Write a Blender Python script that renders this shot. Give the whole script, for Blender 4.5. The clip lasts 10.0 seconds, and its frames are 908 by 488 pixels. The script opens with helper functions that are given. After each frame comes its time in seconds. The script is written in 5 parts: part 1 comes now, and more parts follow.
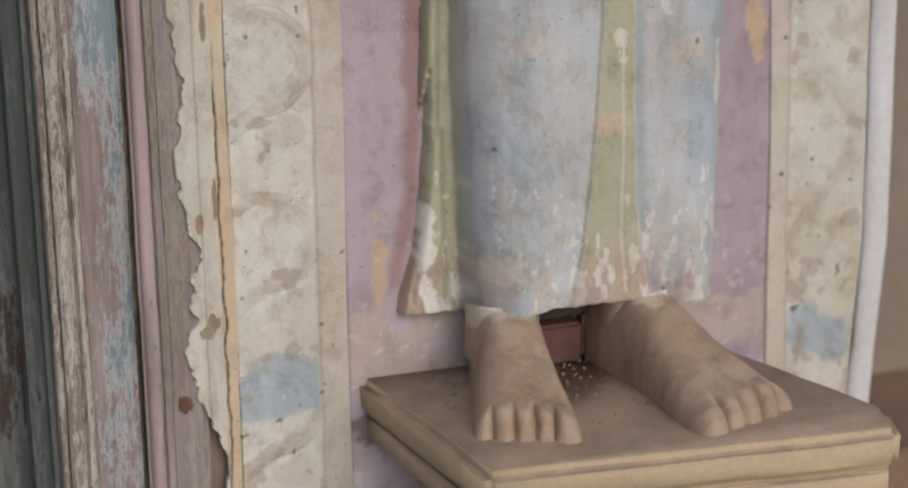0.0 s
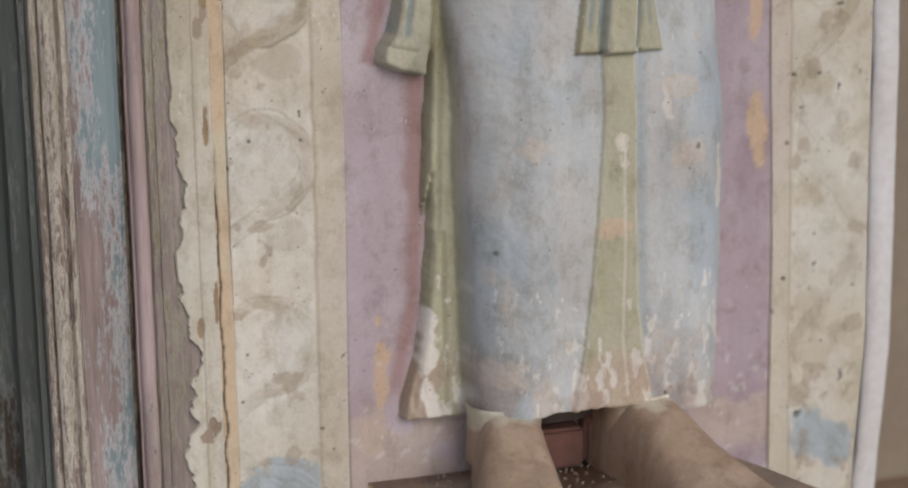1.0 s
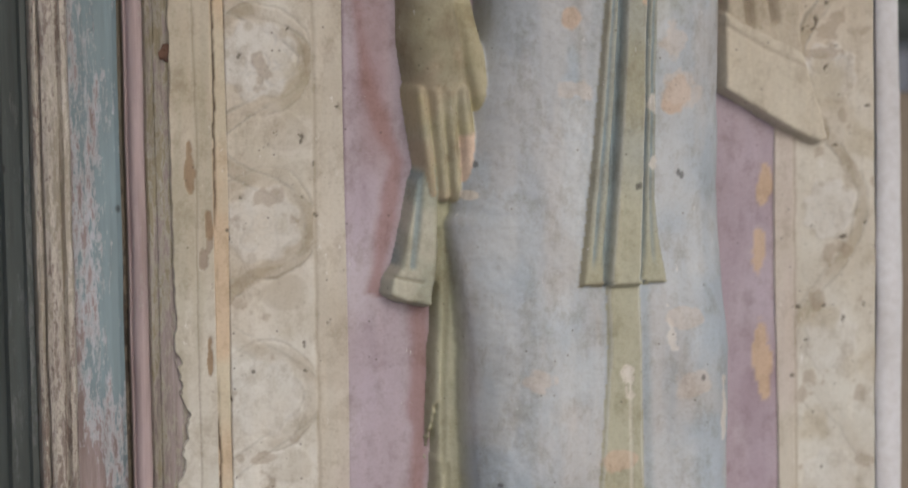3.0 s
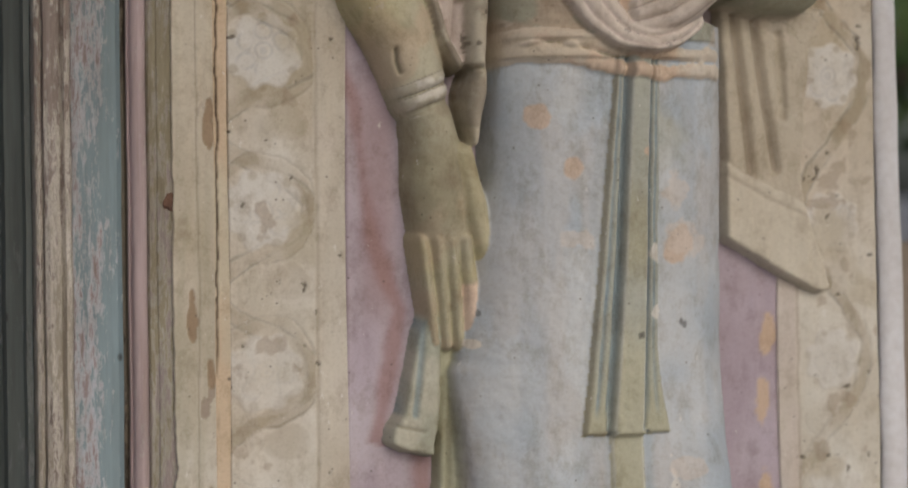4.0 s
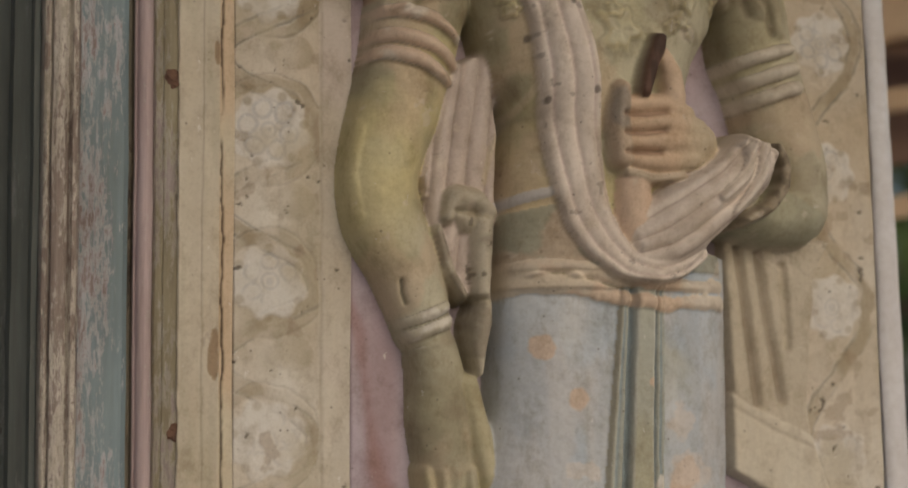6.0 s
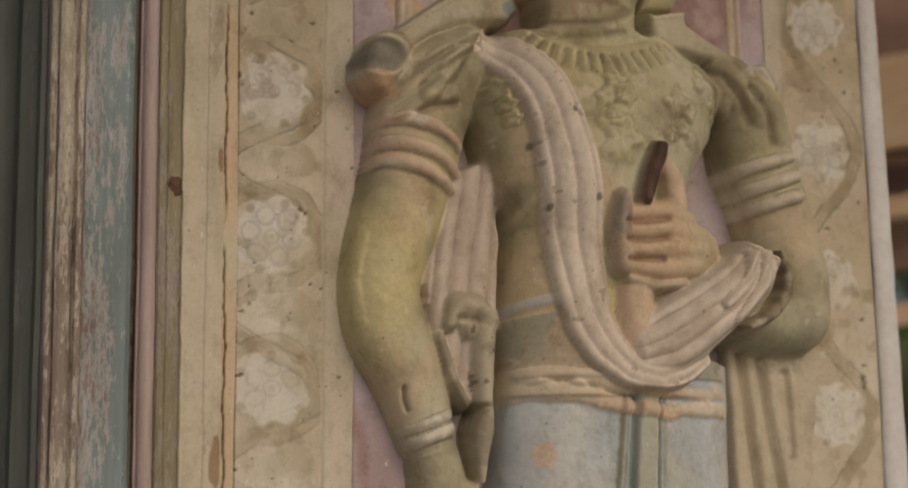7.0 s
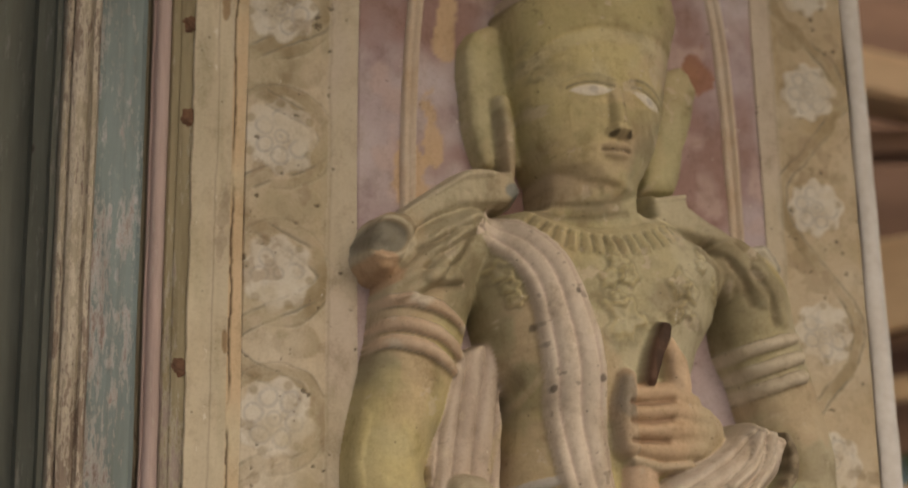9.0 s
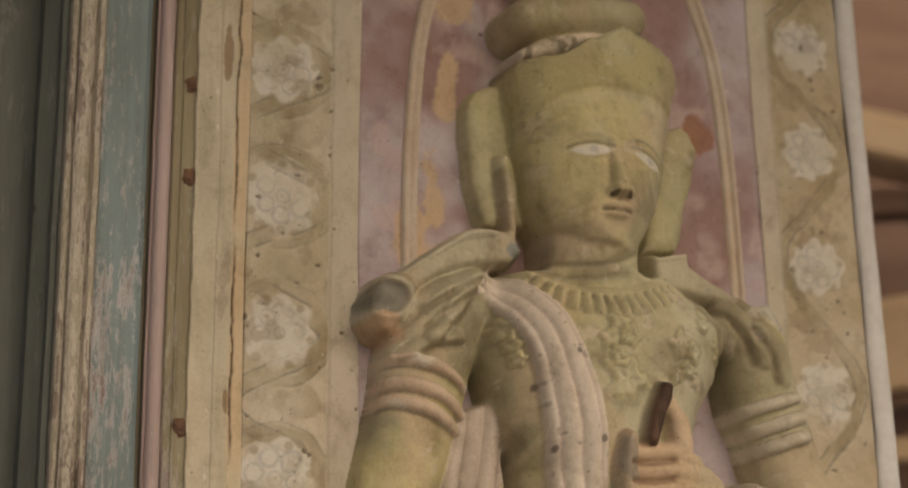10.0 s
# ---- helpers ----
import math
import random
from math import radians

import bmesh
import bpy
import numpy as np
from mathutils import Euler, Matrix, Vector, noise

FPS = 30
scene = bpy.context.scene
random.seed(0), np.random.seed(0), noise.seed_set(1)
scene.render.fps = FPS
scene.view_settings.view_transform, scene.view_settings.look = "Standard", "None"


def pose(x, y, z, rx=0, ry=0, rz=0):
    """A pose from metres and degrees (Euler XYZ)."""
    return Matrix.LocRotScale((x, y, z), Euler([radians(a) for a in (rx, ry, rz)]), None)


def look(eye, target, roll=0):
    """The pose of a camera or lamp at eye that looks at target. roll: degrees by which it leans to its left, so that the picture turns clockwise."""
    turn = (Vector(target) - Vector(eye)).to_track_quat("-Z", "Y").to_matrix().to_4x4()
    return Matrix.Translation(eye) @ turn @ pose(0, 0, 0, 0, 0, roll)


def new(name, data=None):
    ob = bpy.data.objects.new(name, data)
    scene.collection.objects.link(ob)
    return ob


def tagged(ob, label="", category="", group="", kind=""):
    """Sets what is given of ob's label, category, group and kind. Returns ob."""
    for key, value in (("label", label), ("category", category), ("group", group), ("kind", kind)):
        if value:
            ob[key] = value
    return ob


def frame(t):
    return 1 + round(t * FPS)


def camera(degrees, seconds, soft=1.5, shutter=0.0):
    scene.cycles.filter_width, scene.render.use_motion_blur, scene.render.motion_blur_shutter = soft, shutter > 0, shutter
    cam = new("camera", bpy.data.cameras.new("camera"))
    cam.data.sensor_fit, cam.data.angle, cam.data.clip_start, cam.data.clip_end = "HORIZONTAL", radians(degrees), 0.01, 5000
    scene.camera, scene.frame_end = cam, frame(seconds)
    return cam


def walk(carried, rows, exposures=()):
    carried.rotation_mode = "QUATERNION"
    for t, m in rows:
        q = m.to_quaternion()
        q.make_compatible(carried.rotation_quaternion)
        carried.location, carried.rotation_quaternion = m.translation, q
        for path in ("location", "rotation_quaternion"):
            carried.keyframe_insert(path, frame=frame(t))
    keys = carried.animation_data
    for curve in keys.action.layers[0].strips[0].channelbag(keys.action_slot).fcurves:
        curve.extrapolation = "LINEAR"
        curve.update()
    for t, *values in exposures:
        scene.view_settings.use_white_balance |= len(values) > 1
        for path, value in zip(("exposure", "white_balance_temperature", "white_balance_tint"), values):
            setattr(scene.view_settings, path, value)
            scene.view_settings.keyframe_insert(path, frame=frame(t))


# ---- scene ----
# camera on a tripod, tilting up from the feet to the head of the statue
cam = camera(2 * math.degrees(math.atan(784 / 3300)), 10.0, soft=1.9)
TURN, EYE = 18.0, (-0.6798, -2.0923, 1.25)
ROWS = [
    # seconds, turn to the right, look up, roll
    (0, 0.168, -15.918, -0.792),
    (0.5, 0.161, -14.56, -0.734),
    (1, 0.151, -12.806, -0.68),
    (1.5, 0.136, -11.058, -0.63),
    (2, 0.119, -9.217, -0.583),
    (2.5, 0.099, -7.558, -0.539),
    (2.7, 0.09, -6.92, -0.523),
    (3.8, 0.037, -2.432, -0.442),
    (4, 0.027, -1.424, -0.43),
    (4.5, 0.0, 0.648, -0.4),
    (5, -0.027, 2.827, -0.374),
    (5.5, -0.054, 4.161, -0.351),
    (5.7, -0.065, 4.651, -0.343),
    (6.8, -0.123, 8.037, -0.309),
    (7, -0.132, 8.693, -0.304),
    (7.5, -0.156, 10.39, -0.296),
    (8, -0.177, 11.963, -0.29),
    (8.5, -0.196, 13.095, -0.289),
    (9, -0.211, 14.128, -0.29),
    (9.5, -0.224, 14.955, -0.296),
    (10, -0.232, 15.918, -0.304),
]
EXPOSURES = [  # seconds, stops, kelvin, tint
    (0.0, -0.59, 6000, 10), (2.5, -0.60, 5930, 10), (4.0, -0.70, 6150, 10), (4.5, -0.77, 6230, 10),
    (5.5, -0.87, 6550, 10), (7.5, -0.77, 7400, 10), (8.5, -0.77, 7600, 10), (10.0, -0.65, 7750, 10)]
walk(cam, [(t, pose(*EYE, 0, 0, -TURN - a) @ pose(0, 0, 0, 90 + b) @ pose(0, 0, 0, 0, 0, c)) for t, a, b, c in ROWS], EXPOSURES)
cam.data.dof.use_dof = True
cam.data.dof.focus_distance = 2.1
cam.data.dof.aperture_fstop = 2.8

# ---------------------------------------------------------------- light
world = bpy.data.worlds.new("world")
scene.world = world
world.use_nodes = True
wn = world.node_tree
sky = wn.nodes.new("ShaderNodeTexSky")
sky.sky_type, sky.sun_disc = "NISHITA", False
sky.sun_elevation, sky.sun_rotation = radians(30), radians(169)
sky.air_density, sky.dust_density, sky.ozone_density = 1.0, 4.0, 1.0
wn.links.new(sky.outputs["Color"], wn.nodes["Background"].inputs["Color"])
wn.nodes["Background"].inputs["Strength"].default_value = 0.15
sun = new("sun", bpy.data.lights.new("sun", "SUN"))
sun.data.energy, sun.data.angle, sun.data.color = 0.9, radians(45), (1.0, 0.97, 0.92)
sun.matrix_world = look((1.1, -5.1, 4.2), (0.1, 0, 1.2))


# ---------------------------------------------------------------- materials
def lin(r, g, b, k=1.0):
    """Linear colour from a display colour of 0 to 255, faded a little towards grey."""
    v = [((c / 255 + 0.055) / 1.055) ** 2.4 for c in (r, g, b)]
    grey = 0.3 * v[0] + 0.6 * v[1] + 0.1 * v[2]
    return tuple(min(0.9, k * w * (0.74 * x + 0.26 * grey)) for x, w in zip(v, (0.96, 1.0, 1.06)))


class Mat:
    """A small node-material writer."""

    def __init__(self, name, rough=0.75):
        self.m = bpy.data.materials.new(name)
        self.m.use_nodes = True
        self.t = self.m.node_tree
        self.b = self.t.nodes["Principled BSDF"]
        self.b.inputs["Roughness"].default_value = rough
        self.b.inputs["Specular IOR Level"].default_value = 0.3
        self.co = self.n("ShaderNodeTexCoord").outputs["Object"]

    def n(self, kind):
        return self.t.nodes.new(kind)

    def put(self, sock, value):
        if hasattr(value, "links"):
            self.t.links.new(value, sock)
        elif isinstance(value, tuple) and len(value) == 3 and sock.type == "RGBA":
            sock.default_value = (*value, 1)
        else:
            sock.default_value = value

    def map(self, scale=(1, 1, 1), move=(0, 0, 0)):
        n = self.n("ShaderNodeMapping")
        n.inputs["Scale"].default_value, n.inputs["Location"].default_value = scale, move
        self.put(n.inputs["Vector"], self.co)
        return n.outputs[0]

    def noise(self, scale, detail=5, rough=0.6, stretch=(1, 1, 1), move=(0, 0, 0)):
        n = self.n("ShaderNodeTexNoise")
        self.put(n.inputs["Vector"], self.map(stretch, move))
        n.inputs["Scale"].default_value, n.inputs["Detail"].default_value, n.inputs["Roughness"].default_value = scale, detail, rough
        return n.outputs["Fac"]

    def spots(self, scale, size, stretch=(1, 1, 1), keep=0.5):
        """1 in scattered spots, 0 elsewhere."""
        v = self.n("ShaderNodeTexVoronoi")
        self.put(v.inputs["Vector"], self.map(stretch))
        v.inputs["Scale"].default_value = scale
        near = self.ramp(v.outputs["Distance"], size, size * 0.5)
        some = self.ramp(self.n_sep(v.outputs["Color"]), 1 - keep, 1 - keep + 0.02)
        return self.mul(near, some)

    def n_sep(self, c):
        s = self.n("ShaderNodeSeparateColor")
        self.put(s.inputs[0], c)
        return s.outputs[0]

    def ramp(self, v, lo, hi):
        n = self.n("ShaderNodeMapRange")
        n.clamp = True
        self.put(n.inputs["Value"], v)
        n.inputs["From Min"].default_value, n.inputs["From Max"].default_value = lo, hi
        return n.outputs[0]

    def op(self, kind, a, b=0.0):
        n = self.n("ShaderNodeMath")
        n.operation = kind
        self.put(n.inputs[0], a), self.put(n.inputs[1], b)
        return n.outputs[0]

    def mul(self, a, b):
        return self.op("MULTIPLY", a, b)

    def add(self, a, b):
        return self.op("ADD", a, b)

    def mix(self, f, a, b, kind="MIX"):
        n = self.n("ShaderNodeMix")
        n.data_type, n.blend_type = "RGBA", kind
        self.put(n.inputs[0], f), self.put(n.inputs[6], a), self.put(n.inputs[7], b)
        return n.outputs[2]

    def height(self):
        s = self.n("ShaderNodeSeparateXYZ")
        self.put(s.inputs[0], self.co)
        return s.outputs[2]

    def attribute(self, name):
        n = self.n("ShaderNodeAttribute")
        n.attribute_name = name
        return n.outputs["Color"]

    def done(self, colour, bump=None, strength=0.4, dist=0.002):
        self.put(self.b.inputs["Base Color"], colour)
        if bump is not None:
            n = self.n("ShaderNodeBump")
            n.inputs["Strength"].default_value, n.inputs["Distance"].default_value = strength, dist
            self.put(n.inputs["Height"], bump), self.put(self.b.inputs["Normal"], n.outputs[0])
        return self.m


K = 1.3


def painted(name, chip=0.5, rough=0.7, dirt=1.0):
    """Old distemper on plaster: the paint is an attribute, with mottling, grime, runs, pits and chips over it."""
    m = Mat(name, rough)
    c = m.attribute("paint")
    blot = m.noise(8, 5, 0.65)
    c = m.mix(m.mul(m.ramp(blot, 0.42, 0.68), 0.45 * dirt), c, m.mix(1.0, c, (0.74, 0.69, 0.62), "MULTIPLY"))
    grime = m.noise(30, 7, 0.75, (1, 1, 0.7), (3, 0, 1))
    c = m.mix(m.mul(m.ramp(grime, 0.50, 0.68), 0.65 * dirt), c, m.mix(1.0, c, (0.62, 0.57, 0.50), "MULTIPLY"))
    streak = m.noise(24, 5, 0.7, (1, 1, 0.10))
    c = m.mix(m.mul(m.ramp(streak, 0.48, 0.72), 0.55), c, m.mix(1.0, c, (1.20, 1.19, 1.17), "MULTIPLY"))
    fine = m.noise(240, 6, 0.8)
    c = m.mix(m.mul(m.ramp(fine, 0.48, 0.70), 0.40), c, m.mix(1.0, c, (0.66, 0.62, 0.57), "MULTIPLY"))
    chips = m.mul(m.ramp(m.noise(85, 7, 0.75, (1, 1, 0.4)), 0.70 - 0.06 * chip, 0.715 - 0.06 * chip), 0.7)
    c = m.mix(chips, c, lin(205, 198, 188, K))
    fleck = m.ramp(m.noise(95, 6, 0.8, (1, 1, 0.6), (7, 2, 4)), 0.675, 0.71)
    c = m.mix(m.mul(fleck, 0.55), c, lin(104, 86, 68, K))
    pits = m.spots(38, 0.13, keep=0.05 * chip)
    c = m.mix(m.mul(pits, 0.75), c, lin(78, 66, 54, K))
    tiny = m.spots(120, 0.22, keep=0.06)
    c = m.mix(m.mul(tiny, 0.6), c, lin(90, 76, 62, K))
    h = m.add(m.mul(fine, 0.30), m.add(m.mul(grime, 0.25), m.add(m.mul(chips, -0.25), m.mul(pits, -0.8))))
    return m.done(c, h, 0.35, 0.0016)


def worn_wood(name, coat, under, bare, wear, grain=1.0, rough=0.7, seed=0.0, low=0.25, edge=None):
    """Painted timber: a top coat worn along the grain to an undercoat and bare wood, more so towards the foot."""
    m = Mat(name, rough)
    w = m.mul(m.noise(30 * grain, 8, 0.78, (1, 1, 0.16), (seed, 0, seed)), 0.5)
    w = m.add(w, m.mul(m.noise(170 * grain, 6, 0.8, (1, 1, 0.22), (seed, 1, seed)), 0.5))
    w = m.add(w, m.mul(m.ramp(m.height(), 2.1, 0.5), low))
    w = m.add(w, m.mul(m.add(m.noise(6, 4, 0.6, (1, 1, 0.4), (seed, 3, 0)), -0.5), 0.5))
    if edge:
        s = m.n("ShaderNodeSeparateXYZ")
        m.put(s.inputs[0], m.co)
        w = m.add(w, m.mul(m.ramp(s.outputs[0], edge[0], edge[1]), edge[2]))
    fine = m.noise(130, 6, 0.75, (1, 1, 0.05), (seed, 0, 0))
    stain = m.ramp(m.noise(7, 5, 0.65, (1, 1, 0.25), (seed, 5, 2)), 0.45, 0.7)
    c = m.mix(m.mul(m.ramp(fine, 0.4, 0.68), 0.6), coat, m.mix(1.0, coat, (0.68, 0.65, 0.60), "MULTIPLY"))
    a = m.ramp(w, wear - 0.01, wear + 0.03)
    c = m.mix(a, c, m.mix(m.ramp(fine, 0.35, 0.65), under, m.mix(1.0, under, (0.75, 0.72, 0.7), "MULTIPLY")))
    b = m.ramp(w, wear + 0.045, wear + 0.085)
    c = m.mix(b, c, m.mix(m.ramp(fine, 0.35, 0.65), bare, m.mix(1.0, bare, (0.6, 0.57, 0.55), "MULTIPLY")))
    c = m.mix(m.mul(stain, 0.75), c, m.mix(1.0, c, (0.62, 0.58, 0.54), "MULTIPLY"))
    c = m.mix(m.mul(m.spots(34, 0.14, (1, 1, 0.6), 0.07), 0.8), c, (0.03, 0.022, 0.018))
    h = m.add(m.mul(fine, 0.5), m.add(m.mul(a, -0.5), m.mul(b, -0.5)))
    return m.done(c, h, 0.6, 0.002)


def plain(name, colour, other, scale=12, bump=0.3, stretch=(1, 1, 1), rough=0.8):
    m = Mat(name, rough)
    n1, n2 = m.noise(scale, 5, 0.6, stretch), m.noise(scale * 14, 4, 0.7, stretch)
    c = m.mix(m.ramp(n1, 0.35, 0.68), colour, other)
    c = m.mix(m.mul(m.ramp(n2, 0.4, 0.75), 0.4), c, m.mix(1.0, c, (0.65, 0.62, 0.58), "MULTIPLY"))
    return m.done(c, m.add(n1, m.mul(n2, 0.5)), bump, 0.003)


PAINT = painted("old_distemper", 0.5)
PAINT_WALL = painted("wall_distemper", 0.7, 0.8, 1.0)
CREAM = lin(166, 154, 134, K)
WOOD_CREAM = worn_wood("cream_painted_wood", CREAM, lin(206, 196, 180, K), lin(150, 132, 120, K), 0.525, 1.0, seed=1.0, low=0.10)
WOOD_BLUE = worn_wood("blue_painted_wood", lin(121, 140, 145, K), lin(186, 186, 190, K), lin(158, 138, 134, K), 0.535, 1.0, seed=4.0, low=0.20, edge=(-0.425, -0.382, -0.10))
WOOD_PINK = worn_wood("pink_painted_wood", lin(176, 152, 150, K), lin(188, 176, 170, K), lin(146, 124, 116, K), 0.60, 1.3, seed=7.0, low=0.1)
WOOD_OLIVE = worn_wood("olive_painted_wood", lin(146, 134, 104, K), lin(172, 164, 146, K), lin(162, 146, 141, K), 0.56, 1.0, seed=9.0, low=0.16)
WOOD_DARK = worn_wood("dark_painted_wood", lin(112, 102, 84, K), lin(136, 120, 98, K), lin(86, 74, 62, K), 0.6, 1.4, seed=12.0)
LEAF_GREY = worn_wood("grey_green_wood", lin(96, 101, 95, K), lin(126, 128, 124, K), lin(82, 70, 60, K), 0.56, 0.4, seed=15.0, low=0.05)
DUST = plain("dusty_plaster", lin(132, 110, 90, K), lin(112, 95, 80, K), 14, 0.5)
OCHRE = plain("ochre_painted_plaster", lin(176, 150, 108, K), lin(160, 138, 104, K), 10, 0.4)
LIME = plain("white_limewash", lin(202, 198, 198, K), lin(190, 183, 180, K), 6, 0.35)
BRICK = plain("red_brick", lin(112, 70, 58, K), lin(86, 58, 50, K), 30, 0.6)
RUST = plain("rust", lin(122, 84, 58, K), lin(88, 60, 46, K), 60, 0.6)
RAFTER = plain("rafter_timber", lin(232, 192, 142, K), lin(206, 164, 114, K), 5, 0.3, (0.15, 1, 1))
RAFTER_DARK = plain("dark_timber", lin(146, 108, 84, K), lin(112, 80, 62, K), 5, 0.3, (0.15, 1, 1))
BEIGE = plain("beige_plaster", lin(142, 125, 104, K), lin(130, 113, 95, K), 4, 0.2)
EARTH = plain("swept_earth", lin(142, 134, 124, K), lin(124, 116, 108, K), 2, 0.4)
FOLIAGE = plain("foliage", (0.05, 0.10, 0.03), (0.09, 0.13, 0.04), 3, 0.2)
BARK = plain("bark", (0.13, 0.10, 0.07), (0.08, 0.06, 0.05), 12, 0.6, (1, 1, 0.2))


# ---------------------------------------------------------------- mesh helpers
def mesh_of(name, verts, faces, material, paint=None, smooth=True):
    me = bpy.data.meshes.new(name)
    verts, faces = np.asarray(verts, dtype=np.float32), np.asarray(faces, dtype=np.int32)
    me.vertices.add(len(verts)), me.loops.add(faces.size), me.polygons.add(len(faces))
    me.vertices.foreach_set("co", verts.ravel())
    me.loops.foreach_set("vertex_index", faces.ravel())
    k = faces.shape[1]
    me.polygons.foreach_set("loop_start", np.arange(0, faces.size, k, dtype=np.int32))
    me.polygons.foreach_set("use_smooth", np.full(len(faces), smooth, dtype=bool))
    if paint is not None:
        a = me.color_attributes.new("paint", "FLOAT_COLOR", "POINT")
        a.data.foreach_set("color", np.hstack([paint, np.ones((len(paint), 1))]).astype(np.float32).ravel())
    me.update(calc_edges=True)
    me.validate()
    me.materials.append(material)
    return me


def grid_faces(rows, cols, keep=None):
    i = np.arange(rows * cols).reshape(rows, cols)
    f = np.stack([i[:-1, :-1], i[:-1, 1:], i[1:, 1:], i[1:, :-1]], -1).reshape(-1, 4)
    return f if keep is None else f[keep[f].any(1)]


def part(name, bm, material, parent=None, label=""):
    me = bpy.data.meshes.new(name)
    bm.to_mesh(me)
    bm.free()
    me.materials.append(material)
    ob = new(name, me)
    ob.parent = parent
    return tagged(ob, label)


def box(x0, x1, y0, y1, z0, z1, bevel=0.0, cuts=0, jitter=0.0):
    bm = bmesh.new()
    bmesh.ops.create_cube(bm, size=1.0)
    for v in bm.verts:
        v.co = Vector((x0 + (v.co.x + 0.5) * (x1 - x0), y0 + (v.co.y + 0.5) * (y1 - y0), z0 + (v.co.z + 0.5) * (z1 - z0)))
    if bevel:
        bmesh.ops.bevel(bm, geom=bm.edges[:], offset=bevel, segments=2, affect="EDGES")
    if cuts:
        bmesh.ops.subdivide_edges(bm, edges=bm.edges[:], cuts=cuts, use_grid_fill=True)
    if jitter:
        for v in bm.verts:
            v.co += noise.noise_vector(v.co * 9) * jitter + noise.noise_vector(v.co * 40) * jitter * 0.3
    return bm


def thing(name, at, label, category, group="", kind=""):
    ob = new(name)
    ob.location = at
    ob.empty_display_size = 0.05
    return tagged(ob, label, category, group, kind)


def fractal(x, z, scale, seed, octaves=4):
    """Smooth value noise on arrays, about -1 to 1."""
    x, z = np.broadcast_arrays(np.asarray(x, dtype=np.float32), np.asarray(z, dtype=np.float32))
    total, amp, norm = np.zeros(x.shape, dtype=np.float32), 1.0, 0.0
    r = np.random.RandomState(seed)
    for _ in range(octaves):
        table = (r.rand(4096) * 2 - 1).astype(np.float32)
        u, v = x * np.float32(scale) + np.float32(517.3), z * np.float32(scale) + np.float32(509.1)
        iu, iv = u.astype(np.int32), v.astype(np.int32)
        fu, fv = u - iu, v - iv
        fu, fv = fu * fu * (3 - 2 * fu), fv * fv * (3 - 2 * fv)
        iu, iv, ju, jv = (iu & 63) << 6, iv & 63, ((iu + 1) & 63) << 6, (iv + 1) & 63
        p, q = table[iu | iv], table[iu | jv]
        p, q = p + (table[ju | iv] - p) * fu, q + (table[ju | jv] - q) * fu
        total += np.float32(amp) * (p + (q - p) * fv)
        norm, amp, scale = norm + amp, amp * 0.5, scale * 2.03
    return total * np.float32(1.6 / norm)


def ease(x, a, b):
    """0 at a, 1 at b, smooth between."""
    s = np.clip((x - a) / (b - a), 0, 1)
    return s * s * (3 - 2 * s)


def extrude(name, profile, z0, z1, material, parent, label="", steps=60, rough=0.0008):
    """A moulding: a profile of (x, y) swept upwards, with slightly uneven edges."""
    p = np.array(profile)
    zs = np.linspace(z0, z1, steps)
    v = np.array([[x + rough * fractal(x * 3, z, 14, 5), y + rough * fractal(z, x * 5, 17, 8), z] for z in zs for x, y in p])
    f = grid_faces(steps, len(p))
    ob = new(name, mesh_of(name, v, f, material, smooth=False))
    ob.parent = parent
    return tagged(ob, label)


# ---------------------------------------------------------------- the painted wall
TOP = 2.6
PURPLE, PURPLE_PALE = lin(170, 153, 162, K), lin(186, 174, 182, K)
TAN, WASH, VINE = lin(182, 165, 138, K), lin(204, 198, 185, K), lin(146, 127, 92, K)


def drift(z):
    """The wall's painted lines lean a little inwards as they rise."""
    return -0.02 * (np.asarray(z) - 0.9)


def end_inner(z):
    return np.interp(z, [0.0, 0.385, 0.57, 0.93, 1.27, 1.5, 1.92, 2.245, 2.6], [0.53, 0.549, 0.561, 0.557, 0.549, 0.545, 0.533, 0.521, 0.508])


def end_outer(z):
    return np.interp(z, [0.0, 0.385, 0.57, 0.93, 1.27, 1.5, 1.92, 2.245, 2.6], [0.568, 0.584, 0.598, 0.595, 0.584, 0.577, 0.560, 0.550, 0.540])


